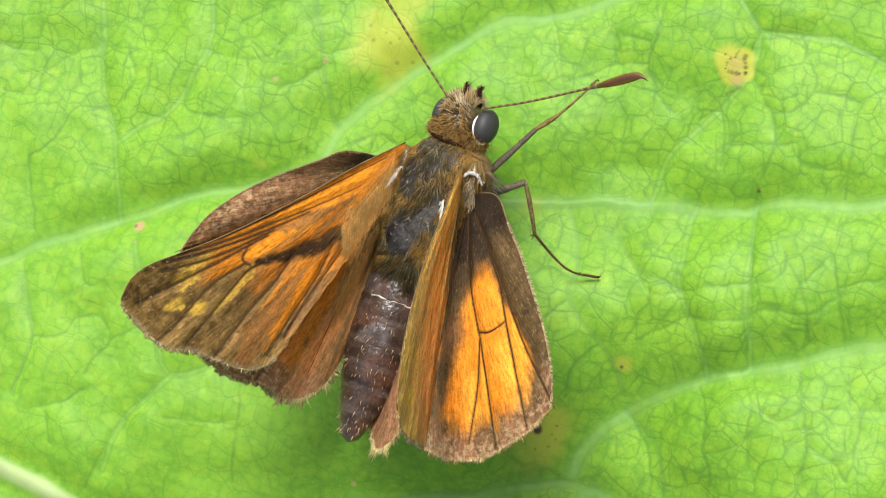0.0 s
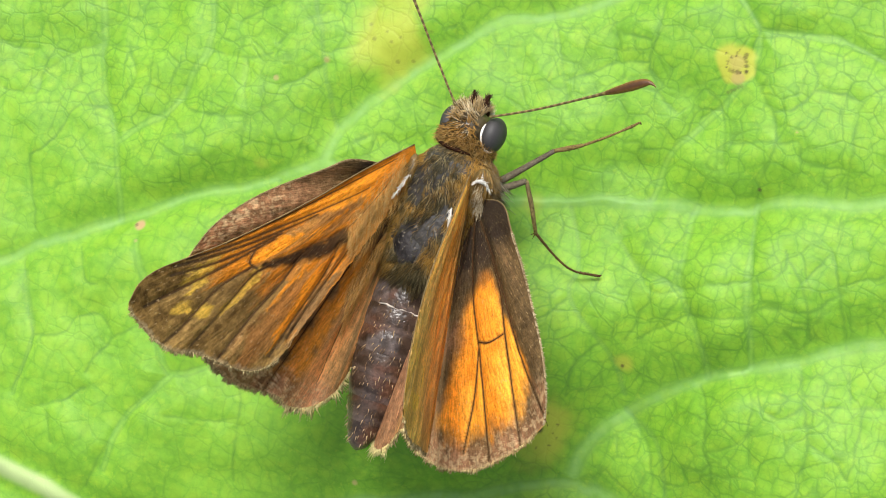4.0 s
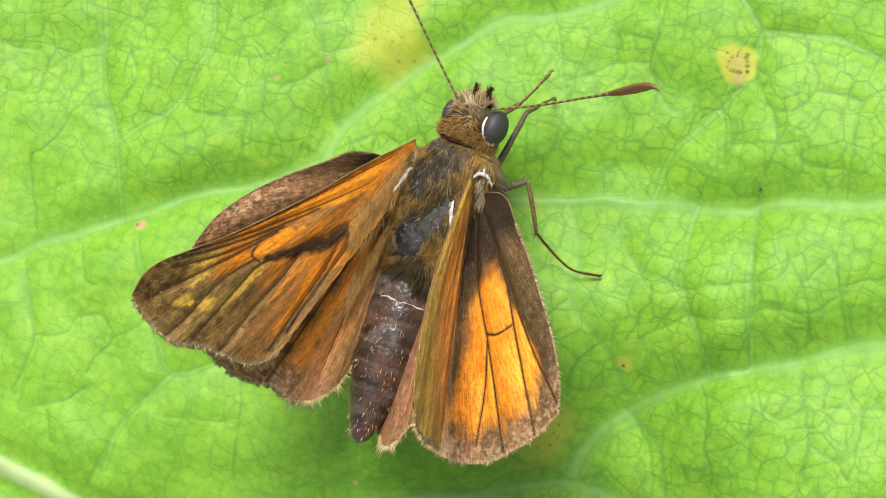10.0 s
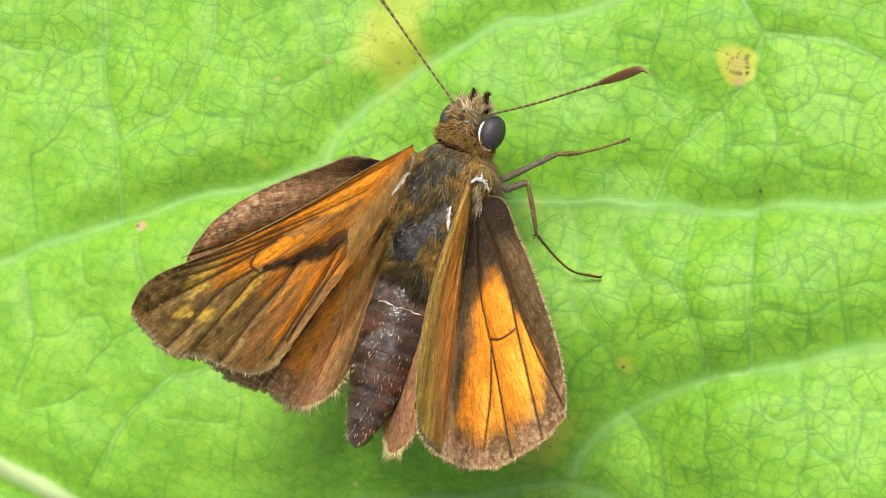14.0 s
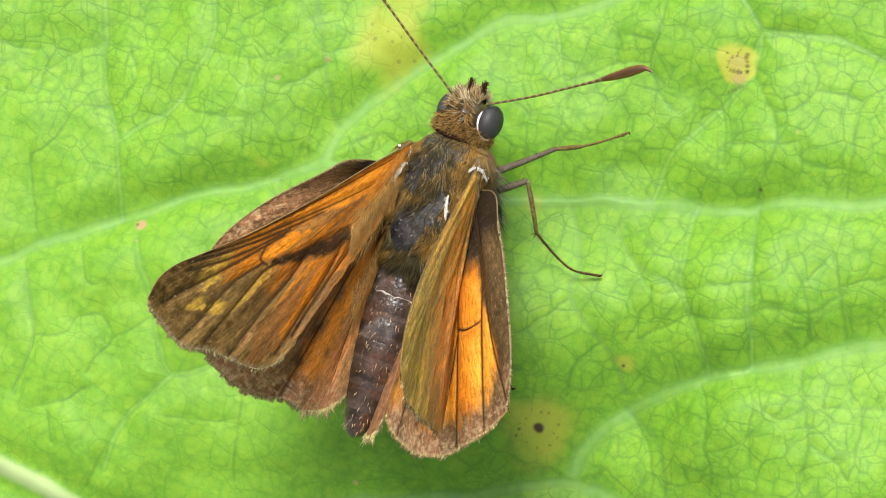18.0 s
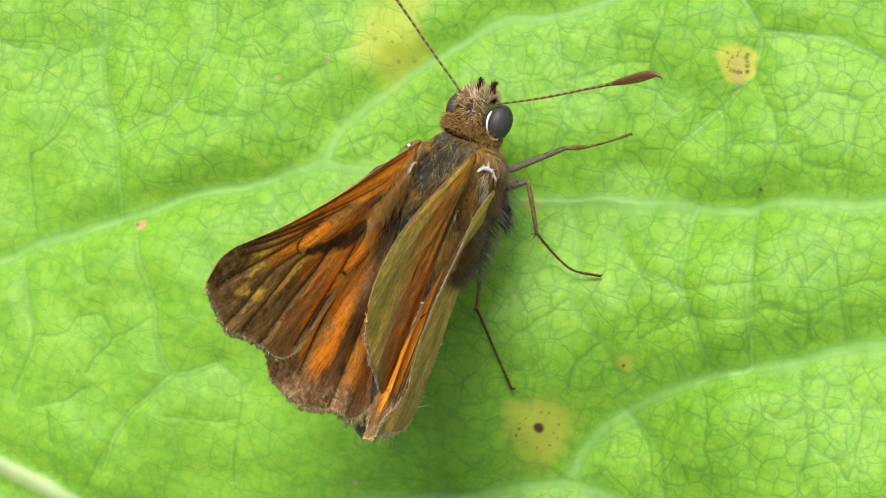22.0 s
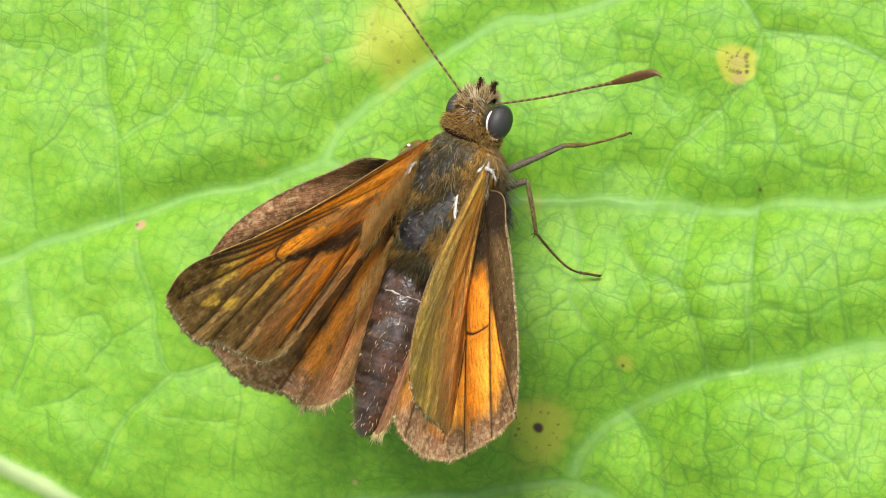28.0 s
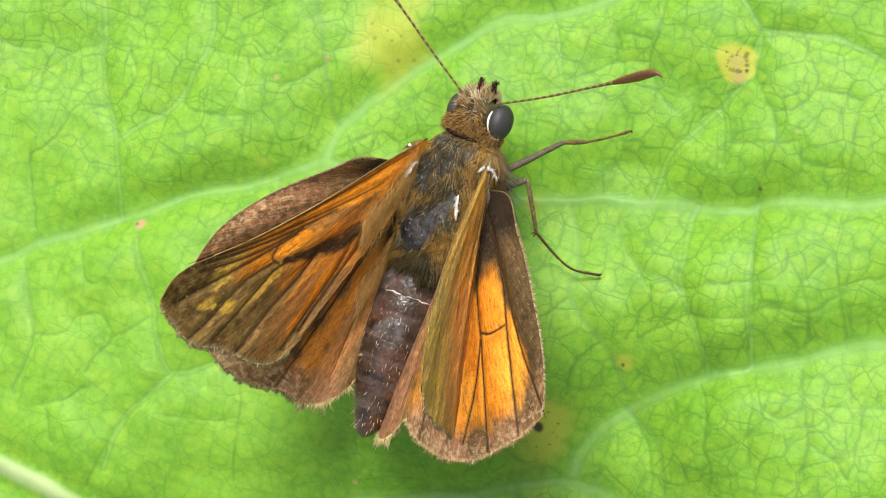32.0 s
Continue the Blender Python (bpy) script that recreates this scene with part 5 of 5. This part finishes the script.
butterfly, BITS = build_butterfly()
LEGS = build_legs(butterfly)
tagged(butterfly, "orange and brown skipper butterfly basking on the leaf", "butterfly")
ROOTS = {"LF": (-1.5, 1.4, .9), "RF": (1.5, 1.4, .9), "LH": (-1.4, .45, .45), "RH": (1.5, .2, .5)}
WINGS = {"LF": wing("forewing", -1, True, butterfly, "orange forewing with brown margin and black scent streak"),
         "RF": wing("forewing", 1, True, butterfly, "raised forewing, its olive-gold underside showing"),
         "LH": wing("hindwing", -1, False, butterfly, "brown hindwing with orange streaks"),
         "RH": wing("hindwing", 1, False, butterfly, "brown hindwing with glowing orange centre and dark veins")}


# ---- two insects that fly past ----
def flier(name, label, length, width, dark, pale, wing_tint):
    root = new(name)
    tagged(root, label, "fly")
    v, f = blob((0, -length * .22, 0), (width * .5, length * .34, width * .38), 24, 24)
    stripe = smooth(.1, .8, np.sin((v[:, 1] / length) * 38 + .4 * fbm(v[:, 0] * 2, v[:, 1] * 2, 5)))
    stripe = np.maximum(.6 * stripe, smooth(-.25, -.45, v[:, 1] / length))
    part("abdomen", v, f, M_SKIN, root, tint=mix3(np.array(dark), np.array(pale), stripe))
    v, f = blob((0, length * .18, .1), (width * .46, length * .2, width * .42), 24, 16)
    part("thorax", v, f, M_SKIN, root, tint=mix3(np.array(dark), np.array(dark) * 2.2, smooth(-.3, .3, np.sin(v[:, 0] * 4))))
    v, f = blob((0, length * .42, .05), (width * .38, length * .09, width * .34), 20, 12)
    part("head", v, f, M_EYE, root)
    for s in (-1, 1):
        n = 14
        e = [(s * (.3 + length * .62 * math.sin(math.pi * .5 * k / (n - 1))), length * .2 - length * .28 * (k / (n - 1)) ** 2, .25) for k in range(n)]
        g = [(s * (.3 + length * .60 * math.sin(math.pi * .5 * k / (n - 1))), length * .12 - length * .30 * math.sin(math.pi * k / (n - 1) * .9) - length * .12 * (k / (n - 1)), .2) for k in range(n)]
        V = np.array(e + g + [(p[0], p[1], p[2] - .03) for p in e + g])
        F = []
        for k in range(n - 1):
            F += [(k, k + 1, n + k + 1, n + k), (2 * n + k, 3 * n + k, 3 * n + k + 1, 2 * n + k + 1), (k, 2 * n + k, 2 * n + k + 1, k + 1), (n + k, n + k + 1, 3 * n + k + 1, 3 * n + k)]
        part("wing", V, F, M_GAUZE, root, "clear smoky wing")
    return root


def gauze():
    m, nt, p, out = nodes("gauze_wing")
    p.inputs["Base Color"].default_value = (.25, .20, .10, 1)
    p.inputs["Roughness"].default_value = .3
    p.inputs["Alpha"].default_value = .28
    return m


M_GAUZE = gauze()
HOVERFLY = flier("hoverfly", "brown and amber hoverfly flying past in a blur", 6.5, 2.7, (.05, .03, .015), (.45, .24, .02), (.3, .2, .1))
GREY_FLY = flier("grey_fly", "grey chequered fly flying past in a blur", 4.2, 2.6, (.05, .048, .046), (.15, .145, .14), (.3, .3, .3))

# ---- how everything moves ----
SHIFT = [(0, -.04, .064), (.5, .011, -.195), (1, .099, .133), (1.5, .15, -.178), (2, .166, -.161), (2.5, .236, -.246), (3, .27, -.299), (3.5, .236, -.315),
         (5.5, .236, -.281), (6, .236, -.316), (6.5, .236, -.298), (7, .236, -.332), (7.5, .133, -.368), (8, .166, -.213), (8.5, .116, -.246), (9, .099, -.334),
         (9.5, .201, -.091), (10, .271, -.024), (10.5, .235, -.057), (11, .235, -.091), (11.5, .132, -.159), (12, .132, -.074), (13, .132, -.091), (13.5, .132, -.161)]
SHIFT += [(14, .168, -.178), (14.4, .168, -.178), (14.5, .237, .084), (16.5, .031, .21), (17, .065, .21), (18, .066, .177), (19, .066, .16), (20, .066, .141), (21, .066, .107), (21.15, .1, .107),
          (21.5, .384, .3), (22, .435, .197), (23, .434, .233), (24, .417, .199), (25, .435, .197), (25.5, .417, .199), (27.5, .453, .18), (28, .453, .197), (29, .453, .197), (30, .453, .163), (31, .453, .163), (32, .487, .163)]
# wing turns about their roots: seconds, a rotation vector, and how far the root gives way across the picture
TURNS = {
    "LF": [(0, 0.246, 1.213, 0.612, 0.059, -.105), (1, 0.27, 1.217, 0.598, 0.105, 0.006), (2, 0.304, 1.223, 0.587, 0.125, 0.09), (3, 0.316, 1.229, 0.571, 0.103, 0.14), (5.5, 0.32, 1.23, 0.569, 0.107, 0.138), (6, 0.332, 1.233, 0.561, 0.098, 0.127), (7, 0.333, 1.231, 0.566, 0.121, 0.18),
           (8, 0.342, 1.254, 0.545, 0.104, 0.076), (9, 0.355, 1.257, 0.556, 0.099, 0.099), (10, 0.318, 1.248, 0.555, 0.065, 0.045), (11, 0.315, 1.253, 0.561, 0.029, 0.025), (12, 0.313, 1.246, 0.566, 0.102, -.041), (13, 0.3, 1.242, 0.586, 0.055, -.008), (14, 0.323, 1.245, 0.576, 0.07, 0.034),
           (14.4, 0.323, 1.245, 0.576, 0.07, 0.034), (14.5, 0.374, 1.549, 0.452, 0.1, 0), (16.5, 0.305, 1.339, 0.544, 0.184, -.323), (17, 0.277, 1.328, 0.564, 0.102, -.326), (18, 0.305, 1.324, 0.548, 0.137, -.295), (19, 0.282, 1.313, 0.57, 0.064, -.281), (20, 0.28, 1.303, 0.582, 0.053, -.274),
           (21, 0.268, 1.297, 0.588, 0.039, -.268), (21.1, 0.268, 1.297, 0.588, 0.039, -.268), (21.2, 0.441, 1.572, 0.076, 0.1, -.1), (21.35, 0.3, 1.6, 0.45, 0.3, -.2), (21.5, 0.316, 1.603, 0.463, 0.412, -.289), (22, 0.321, 1.529, 0.427, 0.061, -.26), (22.5, 0.283, 1.436, 0.519, 0.11, -.19),
           (23, 0.258, 1.375, 0.59, 0.272, -.096), (24, 0.44, 1.407, 0.434, 0.376, -.212), (25, 0.442, 1.398, 0.435, 0.35, -.209), (27.5, 0.453, 1.384, 0.436, 0.351, -.152), (28, 0.409, 1.373, 0.464, 0.35, -.18), (29, 0.415, 1.366, 0.47, 0.325, -.17), (30, 0.418, 1.358, 0.478, 0.324, -.146),
           (31, 0.405, 1.348, 0.493, 0.319, -.121), (32, 0.406, 1.34, 0.498, 0.305, -.128)],
    "RF": [(0, 0.631, -1.185, -.332, -.35, -.128), (1, 0.625, -1.211, -.324, -.35, -.128), (2.5, 0.615, -1.196, -.329, -.35, -.128), (6, 0.586, -1.185, -.344, -.35, -.128), (9, 0.626, -1.181, -.328, -.313, -.155), (13, 0.629, -1.179, -.289, -.264, -.191), (14.4, 0.629, -1.179, -.289, -.264, -.191),
           (14.5, 0.499, -1.505, -.17, 0, 0), (16.5, 0.608, -1.271, -.249, 0.208, -.219), (17, 0.616, -1.249, -.262, 0.197, -.213), (19, 0.636, -1.257, -.228, 0.154, -.191), (21.1, 0.627, -1.254, -.24, 0.154, -.191), (21.2, 0.353, -1.414, -.011, 0, 0), (21.35, 0.34, -1.47, -.25, 0, 0),
           (21.5, 0.315, -1.442, -.255, 0.078, -.156), (22, 0.367, -1.296, -.274, -.441, 0.233), (23, 0.543, -1.292, -.238, 0.14, -.242), (24, 0.596, -1.273, -.242, 0.027, -.127), (25, 0.629, -1.261, -.244, 0.047, -.126), (28, 0.638, -1.252, -.252, 0.107, -.125), (29, 0.644, -1.243, -.264, 0.127, -.124),
           (30, 0.651, -1.232, -.274, 0.127, -.124), (32, 0.632, -1.215, -.287, 0.127, -.124)],
    "LH": [(0, 0.35, 1.194, 0.398, 0, 0), (6, 0.34, 1.175, 0.41, 0, 0), (9, 0.335, 1.18, 0.41, 0, 0), (13, 0.328, 1.185, 0.408, 0, 0), (14.4, 0.328, 1.185, 0.408, 0, 0), (14.5, 0.363, 1.42, 0.52, 0.18, 0), (16.5, 0.384, 1.244, 0.503, -.003, -.227),
           (17, 0.379, 1.219, 0.505, -.006, -.231), (19, 0.348, 1.214, 0.482, -.018, -.246), (21.1, 0.336, 1.209, 0.473, -.018, -.246), (21.2, 0.208, 1.302, 0.496, 0.193, -.055), (21.35, 0.358, 1.482, 0.484, 0.171, -.101), (21.5, 0.419, 1.591, 0.442, 0.097, -.318), (22, 0.348, 1.448, 0.548, 0.107, -.235),
           (23, 0.399, 1.381, 0.452, -.037, -.421), (24, 0.371, 1.332, 0.44, 0.038, -.381), (25, 0.373, 1.292, 0.418, 0.063, -.369), (28, 0.366, 1.213, 0.428, 0.138, -.333), (29, 0.362, 1.186, 0.432, 0.163, -.321), (30, 0.356, 1.163, 0.432, 0.163, -.321), (32, 0.379, 1.151, 0.427, 0.163, -.321)],
    "RH": [(0, 0.099, -.506, -.549, 0.053, -.058), (0.5, 0.108, -.537, -.577, 0.063, -.01), (1, 0.112, -.569, -.599, 0.135, -.062), (2, 0.111, -.544, -.61, 0.135, -.014), (3, 0.126, -.529, -.612, 0.053, 0.05), (5.5, 0.111, -.5, -.606, 0.012, 0.053), (6, 0.125, -.497, -.606, 0.015, 0.071),
           (7, 0.132, -.494, -.6, 0.038, 0.107), (8, 0.142, -.504, -.583, 0.028, 0.039), (9, 0.138, -.475, -.581, 0.007, 0.085), (10, 0.117, -.487, -.574, -.018, 0.031), (11, 0.125, -.482, -.57, -.017, 0.004), (12, 0.114, -.469, -.561, 0.003, 0.017), (13, 0.127, -.468, -.552, 0.013, 0.029),
           (14, 0.141, -.465, -.552, -.001, 0.076), (14.4, 0.141, -.465, -.552, -.001, 0.076), (14.5, 0.436, -1.319, -.606, 0, 0), (16.5, 0.227, -.742, -.634, 0.069, -.129), (17, 0.193, -.702, -.628, 0.07, -.111), (19, 0.128, -.603, -.664, 0.072, -.039), (21.1, 0.125, -.576, -.661, 0.072, -.039),
           (21.2, 0.348, -1.297, -.397, 0, 0), (21.35, 0.38, -1.36, -.6, 0, 0), (21.5, 0.24, -1.186, -.675, 0.238, -.382), (22, 0.277, -1.116, -.719, 0.435, -.211), (23, 0.277, -.867, -.816, 0.149, -.055), (24, 0.251, -.754, -.716, 0.055, -.03), (25, 0.185, -.679, -.673, 0.049, -.046),
           (28, 0.17, -.637, -.67, 0.031, -.094), (29, 0.141, -.615, -.64, 0.025, -.11), (30, 0.124, -.585, -.617, 0.025, -.11), (32, 0.128, -.547, -.626, 0.025, -.11)]}
HIP_R, HIP_L = (1.0, 1.15, -1.35), (-.3, 2.5, -1.0)
# foreleg: seconds, knee, toe, in the body's space
STEPS_R = [(0, 2.6, 3.5, -1.0, 3.3, 5.9, -3.0), (.7, 2.4, 3.6, -1.0, 3.2, 6.0, -3.0), (.9, 3.5, 3.2, -1.4, 5.8, 5.9, -4.0), (3.5, 3.3, 3.5, -1.4, 5.6, 6.0, -4.1), (6, 3.3, 3.4, -1.5, 5.2, 5.6, -4.6), (7.05, 3.2, 3.5, -1.5, 5.0, 5.4, -4.6),
           (7.4, 3.3, 2.1, -1.5, 5.6, 2.7, -4.6), (7.7, 3.1, 2.3, -1.5, 5.2, 2.4, -4.6), (7.9, 3.4, 3.0, -1.5, 5.6, 4.7, -4.6), (8.2, 3.2, 3.0, -1.5, 5.2, 4.3, -4.6), (8.35, 1.9, 4.1, -.6, 2.2, 6.4, -3), (8.5, 1.9, 4.1, -.6, 2.2, 6.2, -3)]
STEPS_R += [(8.62, -1.0, 3.6, -2.6, -.5, 1.0, -4.8), (8.8, .4, 3.9, -2.9, .85, 5.4, .4), (9.2, .4, 3.9, -2.9, .85, 5.4, .4), (9.5, 3.1, 2.1, -1.5, 5.4, 2.6, -4.6), (9.65, 2.7, 2.7, -1.5, 4.4, 3.2, -4.4), (9.8, 1.7, 3.9, -1.0, 1.6, 6.2, -3.0), (10, 1.7, 4.0, -1.0, 1.2, 5.3, -4.5), (10.2, 2.7, 3.6, -1.0, 2.4, 5.5, -4.4),
            (10.85, 2.7, 3.7, -1.0, 2.4, 5.5, -4.4), (11, 2.3, 2.8, -1.3, 2.9, 3.9, -3.4), (11.1, -1.0, 3.6, -2.6, -.5, 1.0, -4.8), (11.25, -1.0, 3.6, -2.6, -.5, 1.0, -4.8), (11.4, .4, 3.9, -2.9, .85, 5.4, .4), (11.75, .4, 3.9, -2.9, .85, 5.4, .4)]
STEPS_R += [(12, 3.2, 3.1, -1.5, 4.8, 5.1, -4.6), (14.3, 3.1, 3.0, -1.5, 4.7, 4.8, -4.6), (16.5, 3.3, 2.9, -1.5, 4.9, 4.7, -4.6), (21, 3.2, 2.9, -1.5, 4.8, 4.7, -4.6), (21.5, 3.0, 2.7, -1.5, 4.5, 4.5, -4.6), (32, 2.8, 2.8, -1.5, 4.4, 4.6, -4.6)]
REST_L = (-.5, 3.2, -2.4, -1.0, 3.0, -4.3)
STEPS_L = [(0, *REST_L), (.3, *REST_L), (.6, 1.2, 3.9, -.5, 1.5, 6.4, .2), (1.0, 1.2, 3.9, -.5, 1.5, 6.2, .2), (1.4, *REST_L), (8.8, *REST_L), (8.95, -2.0, 4.3, -.4, -2.6, 7.0, .2), (9.05, -2.0, 4.3, -.4, -2.6, 7.0, .2), (9.2, *REST_L),
           (9.38, 1.5, 4.4, -.4, 3.0, 6.5, .2), (10.2, 1.5, 4.4, -.4, 3.0, 6.5, .2), (10.7, 1.4, 4.6, -.3, 3.4, 5.2, .2), (10.85, 1.4, 4.6, -.3, 3.4, 5.2, .2), (10.97, *REST_L), (11.12, *REST_L), (11.2, 1.0, 4.5, .6, 2.7, 5.6, .8)]
STEPS_L += [(11.3, *REST_L), (12, *REST_L), (13.3, *REST_L), (13.5, -1.6, 3.8, -.4, -1.2, 5.0, .2), (13.7, -1.6, 3.8, -.4, -1.2, 5.0, .2), (13.9, *REST_L), (32, *REST_L)]
FEEL_R = [(0, 7.03, 2.81, 2.6), (1, 7.12, 2.79, 2.6), (1.5, 6.94, 3.13, 2.6), (2, 7.0, 2.93, 2.6), (3, 7.03, 2.91, 2.6), (5.5, 7.03, 2.89, 2.6), (6, 6.97, 3.04, 2.6), (6.5, 6.78, 2.79, 2.6), (7, 6.88, 3.03, 2.6), (8, 6.91, 2.96, 2.6), (8.5, 7.48, 2.4, 2.6),
          (9, 7.39, 2.83, 2.6), (9.5, 7.1, 3.0, 2.6), (10, 7.43, 2.58, 2.6), (10.5, 7.35, 2.7, 2.6), (11, 6.93, 3.08, 2.6), (11.5, 7.21, 2.9, 2.6), (12, 7.12, 2.96, 2.6), (12.4, 7.18, 3.31, 2.6), (12.7, 6.28, 3.72, 2.6)]
FEEL_R += [(13, 6.45, 3.57, 2.6), (13.5, 6.56, 3.45, 2.6), (14, 6.76, 3.13, 2.6), (16.5, 6.99, 2.91, 2.6), (21, 7.0, 2.98, 2.6), (21.5, 7.37, 2.64, 2.6), (22, 7.19, 2.74, 2.6), (32, 7.08, 2.75, 2.6)]
FEEL_L = [(0, -.6, .604, .524), (3, -.461, .721, .518), (6, -.454, .726, .517), (7, -.561, .663, .495), (9, -.556, .667, .496), (10, -.51, .672, .538), (12, -.503, .68, .534), (13, -.643, .585, .494), (16.5, -.654, .549, .52), (21, -.657, .557, .509), (21.5, -.623, .565, .541), (32, -.648, .559, .518)]


def aim(at, way):
    """A pose at a point, its +y along way and its +z as near to up as can be."""
    y = Vector(way).normalized()
    x = y.cross(Vector((0, 0, 1)))
    x = x.normalized() if x.length > .05 else Vector((1, 0, 0))
    z = x.cross(y)
    return Matrix.Translation(Vector(at) * S) @ Matrix((x, y, z)).transposed().to_4x4()


def spin(at, v):
    v = Vector(v)
    return Matrix.Translation(Vector(at) * S) @ Matrix.Rotation(v.length, 4, v.normalized())


def step_rows(hip, rows, upper_len):
    up, low = [], []
    for t, kx, ky, kz, ex, ey, ez in rows:
        m = aim(hip, Vector((kx, ky, kz)) - Vector(hip))
        up.append((t, m))
        knee = m @ Vector((0, upper_len * S, 0))
        way = m.to_3x3().inverted() @ (Vector((ex, ey, ez)) * S - knee)
        low.append((t, aim((0, upper_len, 0), way)))
    return up, low


def shift_at(t):
    k = [r[0] for r in SHIFT]
    return Vector((float(np.interp(t, k, [r[1] for r in SHIFT])), float(np.interp(t, k, [r[2] for r in SHIFT])), 0))


def motions():
    back = BODY_TURN.to_3x3().inverted()
    walk(butterfly, [(t, Matrix.Translation((Vector(BODY_AT) + Vector((x, y, 0))) * S) @ BODY_TURN) for t, x, y in SHIFT])
    for key, rows in TURNS.items():
        # closed hindwings: the far one rides over the abdomen, the near one stays under its forewing
        lift = {"RH": lambda v: .75 * float(smooth(.88, 1.15, abs(v[1]))), "LH": lambda v: -.35 * float(smooth(1.30, 1.42, abs(v[1])))}.get(key, lambda v: 0)
        walk(WINGS[key], [(t, spin(Vector(ROOTS[key]) + back @ Vector((dx, dy, lift(v))), v)) for t, *v, dx, dy in rows])
    for key, hip, rows, n in (("foreleg_r", HIP_R, STEPS_R, FORE_LEN[0]), ("foreleg_l", HIP_L, STEPS_L, 1.9)):
        up, low = step_rows(hip, rows, n)
        walk(LEGS[key], up)
        walk(LEGS[key + "_foot"], low)
    # feet that stand stay where they are while the body shifts
    for key in ("mid_r", "hind_r", "mid_l", "hind_l"):
        walk(LEGS[key], [(t, Matrix.Translation(-(back @ (shift_at(t) - Vector((.453, .18, 0)))) * S)) for t, *_ in SHIFT])
    # head: a quick turn to wipe the eye, otherwise nearly still
    neck = BITS["neck"]
    turn = lambda roll, yaw=0, nod=0: Matrix.Translation(Vector(neck) * S) @ pose(0, 0, 0, nod, roll, yaw)
    walk(BITS["head"], [(0, turn(0)), (6.3, turn(0)), (6.5, turn(-4, -5)), (6.7, turn(0)), (12.38, turn(0)), (12.47, turn(-62, 8)), (12.53, turn(-62, 8)), (12.62, turn(-4)), (13.3, turn(0)), (13.4, turn(-30, -6)), (13.5, turn(-4)), (16, turn(0)), (32, turn(0))])
    wipe = turn(-62, 8).to_3x3().inverted() @ back
    feel_r = sorted(FEEL_R + [(12.47, *(wipe @ Vector((2.4, 3.7, 6.5)))), (12.53, *(wipe @ Vector((2.4, 3.7, 6.5))))])
    feel_l = sorted(FEEL_L + [(12.38, -.503, .68, .534), (12.47, *(wipe @ Vector((1.2, 2.5, 7.4)))), (12.53, *(wipe @ Vector((1.2, 2.5, 7.4)))), (12.62, -.55, .65, .52)])
    walk(BITS["antenna_r"], [(t, aim(BITS["antenna_r_base"], w)) for t, *w in feel_r])
    walk(BITS["antenna_l"], [(t, aim(BITS["antenna_l_base"], w)) for t, *w in feel_l])
    # the two fliers come from afar, cross the view once and are gone
    walk(HOVERFLY, [(0, pose(.10, -.55, .03, 0, 0, -30)), (14.1, pose(.010, -.060, .02, 0, 0, -30)), (14.2, pose(.0055, -.022, .02, 0, 0, -30)), (14.3, pose(.0060, -.0099, .02, 0, 0, -30)), (14.4, pose(.0149, .0068, .02, 0, 0, -40)), (14.5, pose(.034, .016, .02, 0, 0, -50)), (14.7, pose(.10, .05, .03, 0, 0, -50)), (32, pose(.8, .5, .2, 0, 0, -50))])
    walk(GREY_FLY, [(0, pose(.6, .4, .2, 0, 0, 150)), (20.8, pose(.10, .05, .03, 0, 0, 150)), (21.0, pose(.024, .012, .02, 0, 0, 150)), (21.1, pose(.0072, .0006, .02, 0, 0, 160)), (21.2, pose(.026, -.006, .02, 0, 0, 230)), (21.4, pose(.10, -.03, .03, 0, 0, 240)), (32, pose(.8, -.3, .2, 0, 0, 240))])


motions()
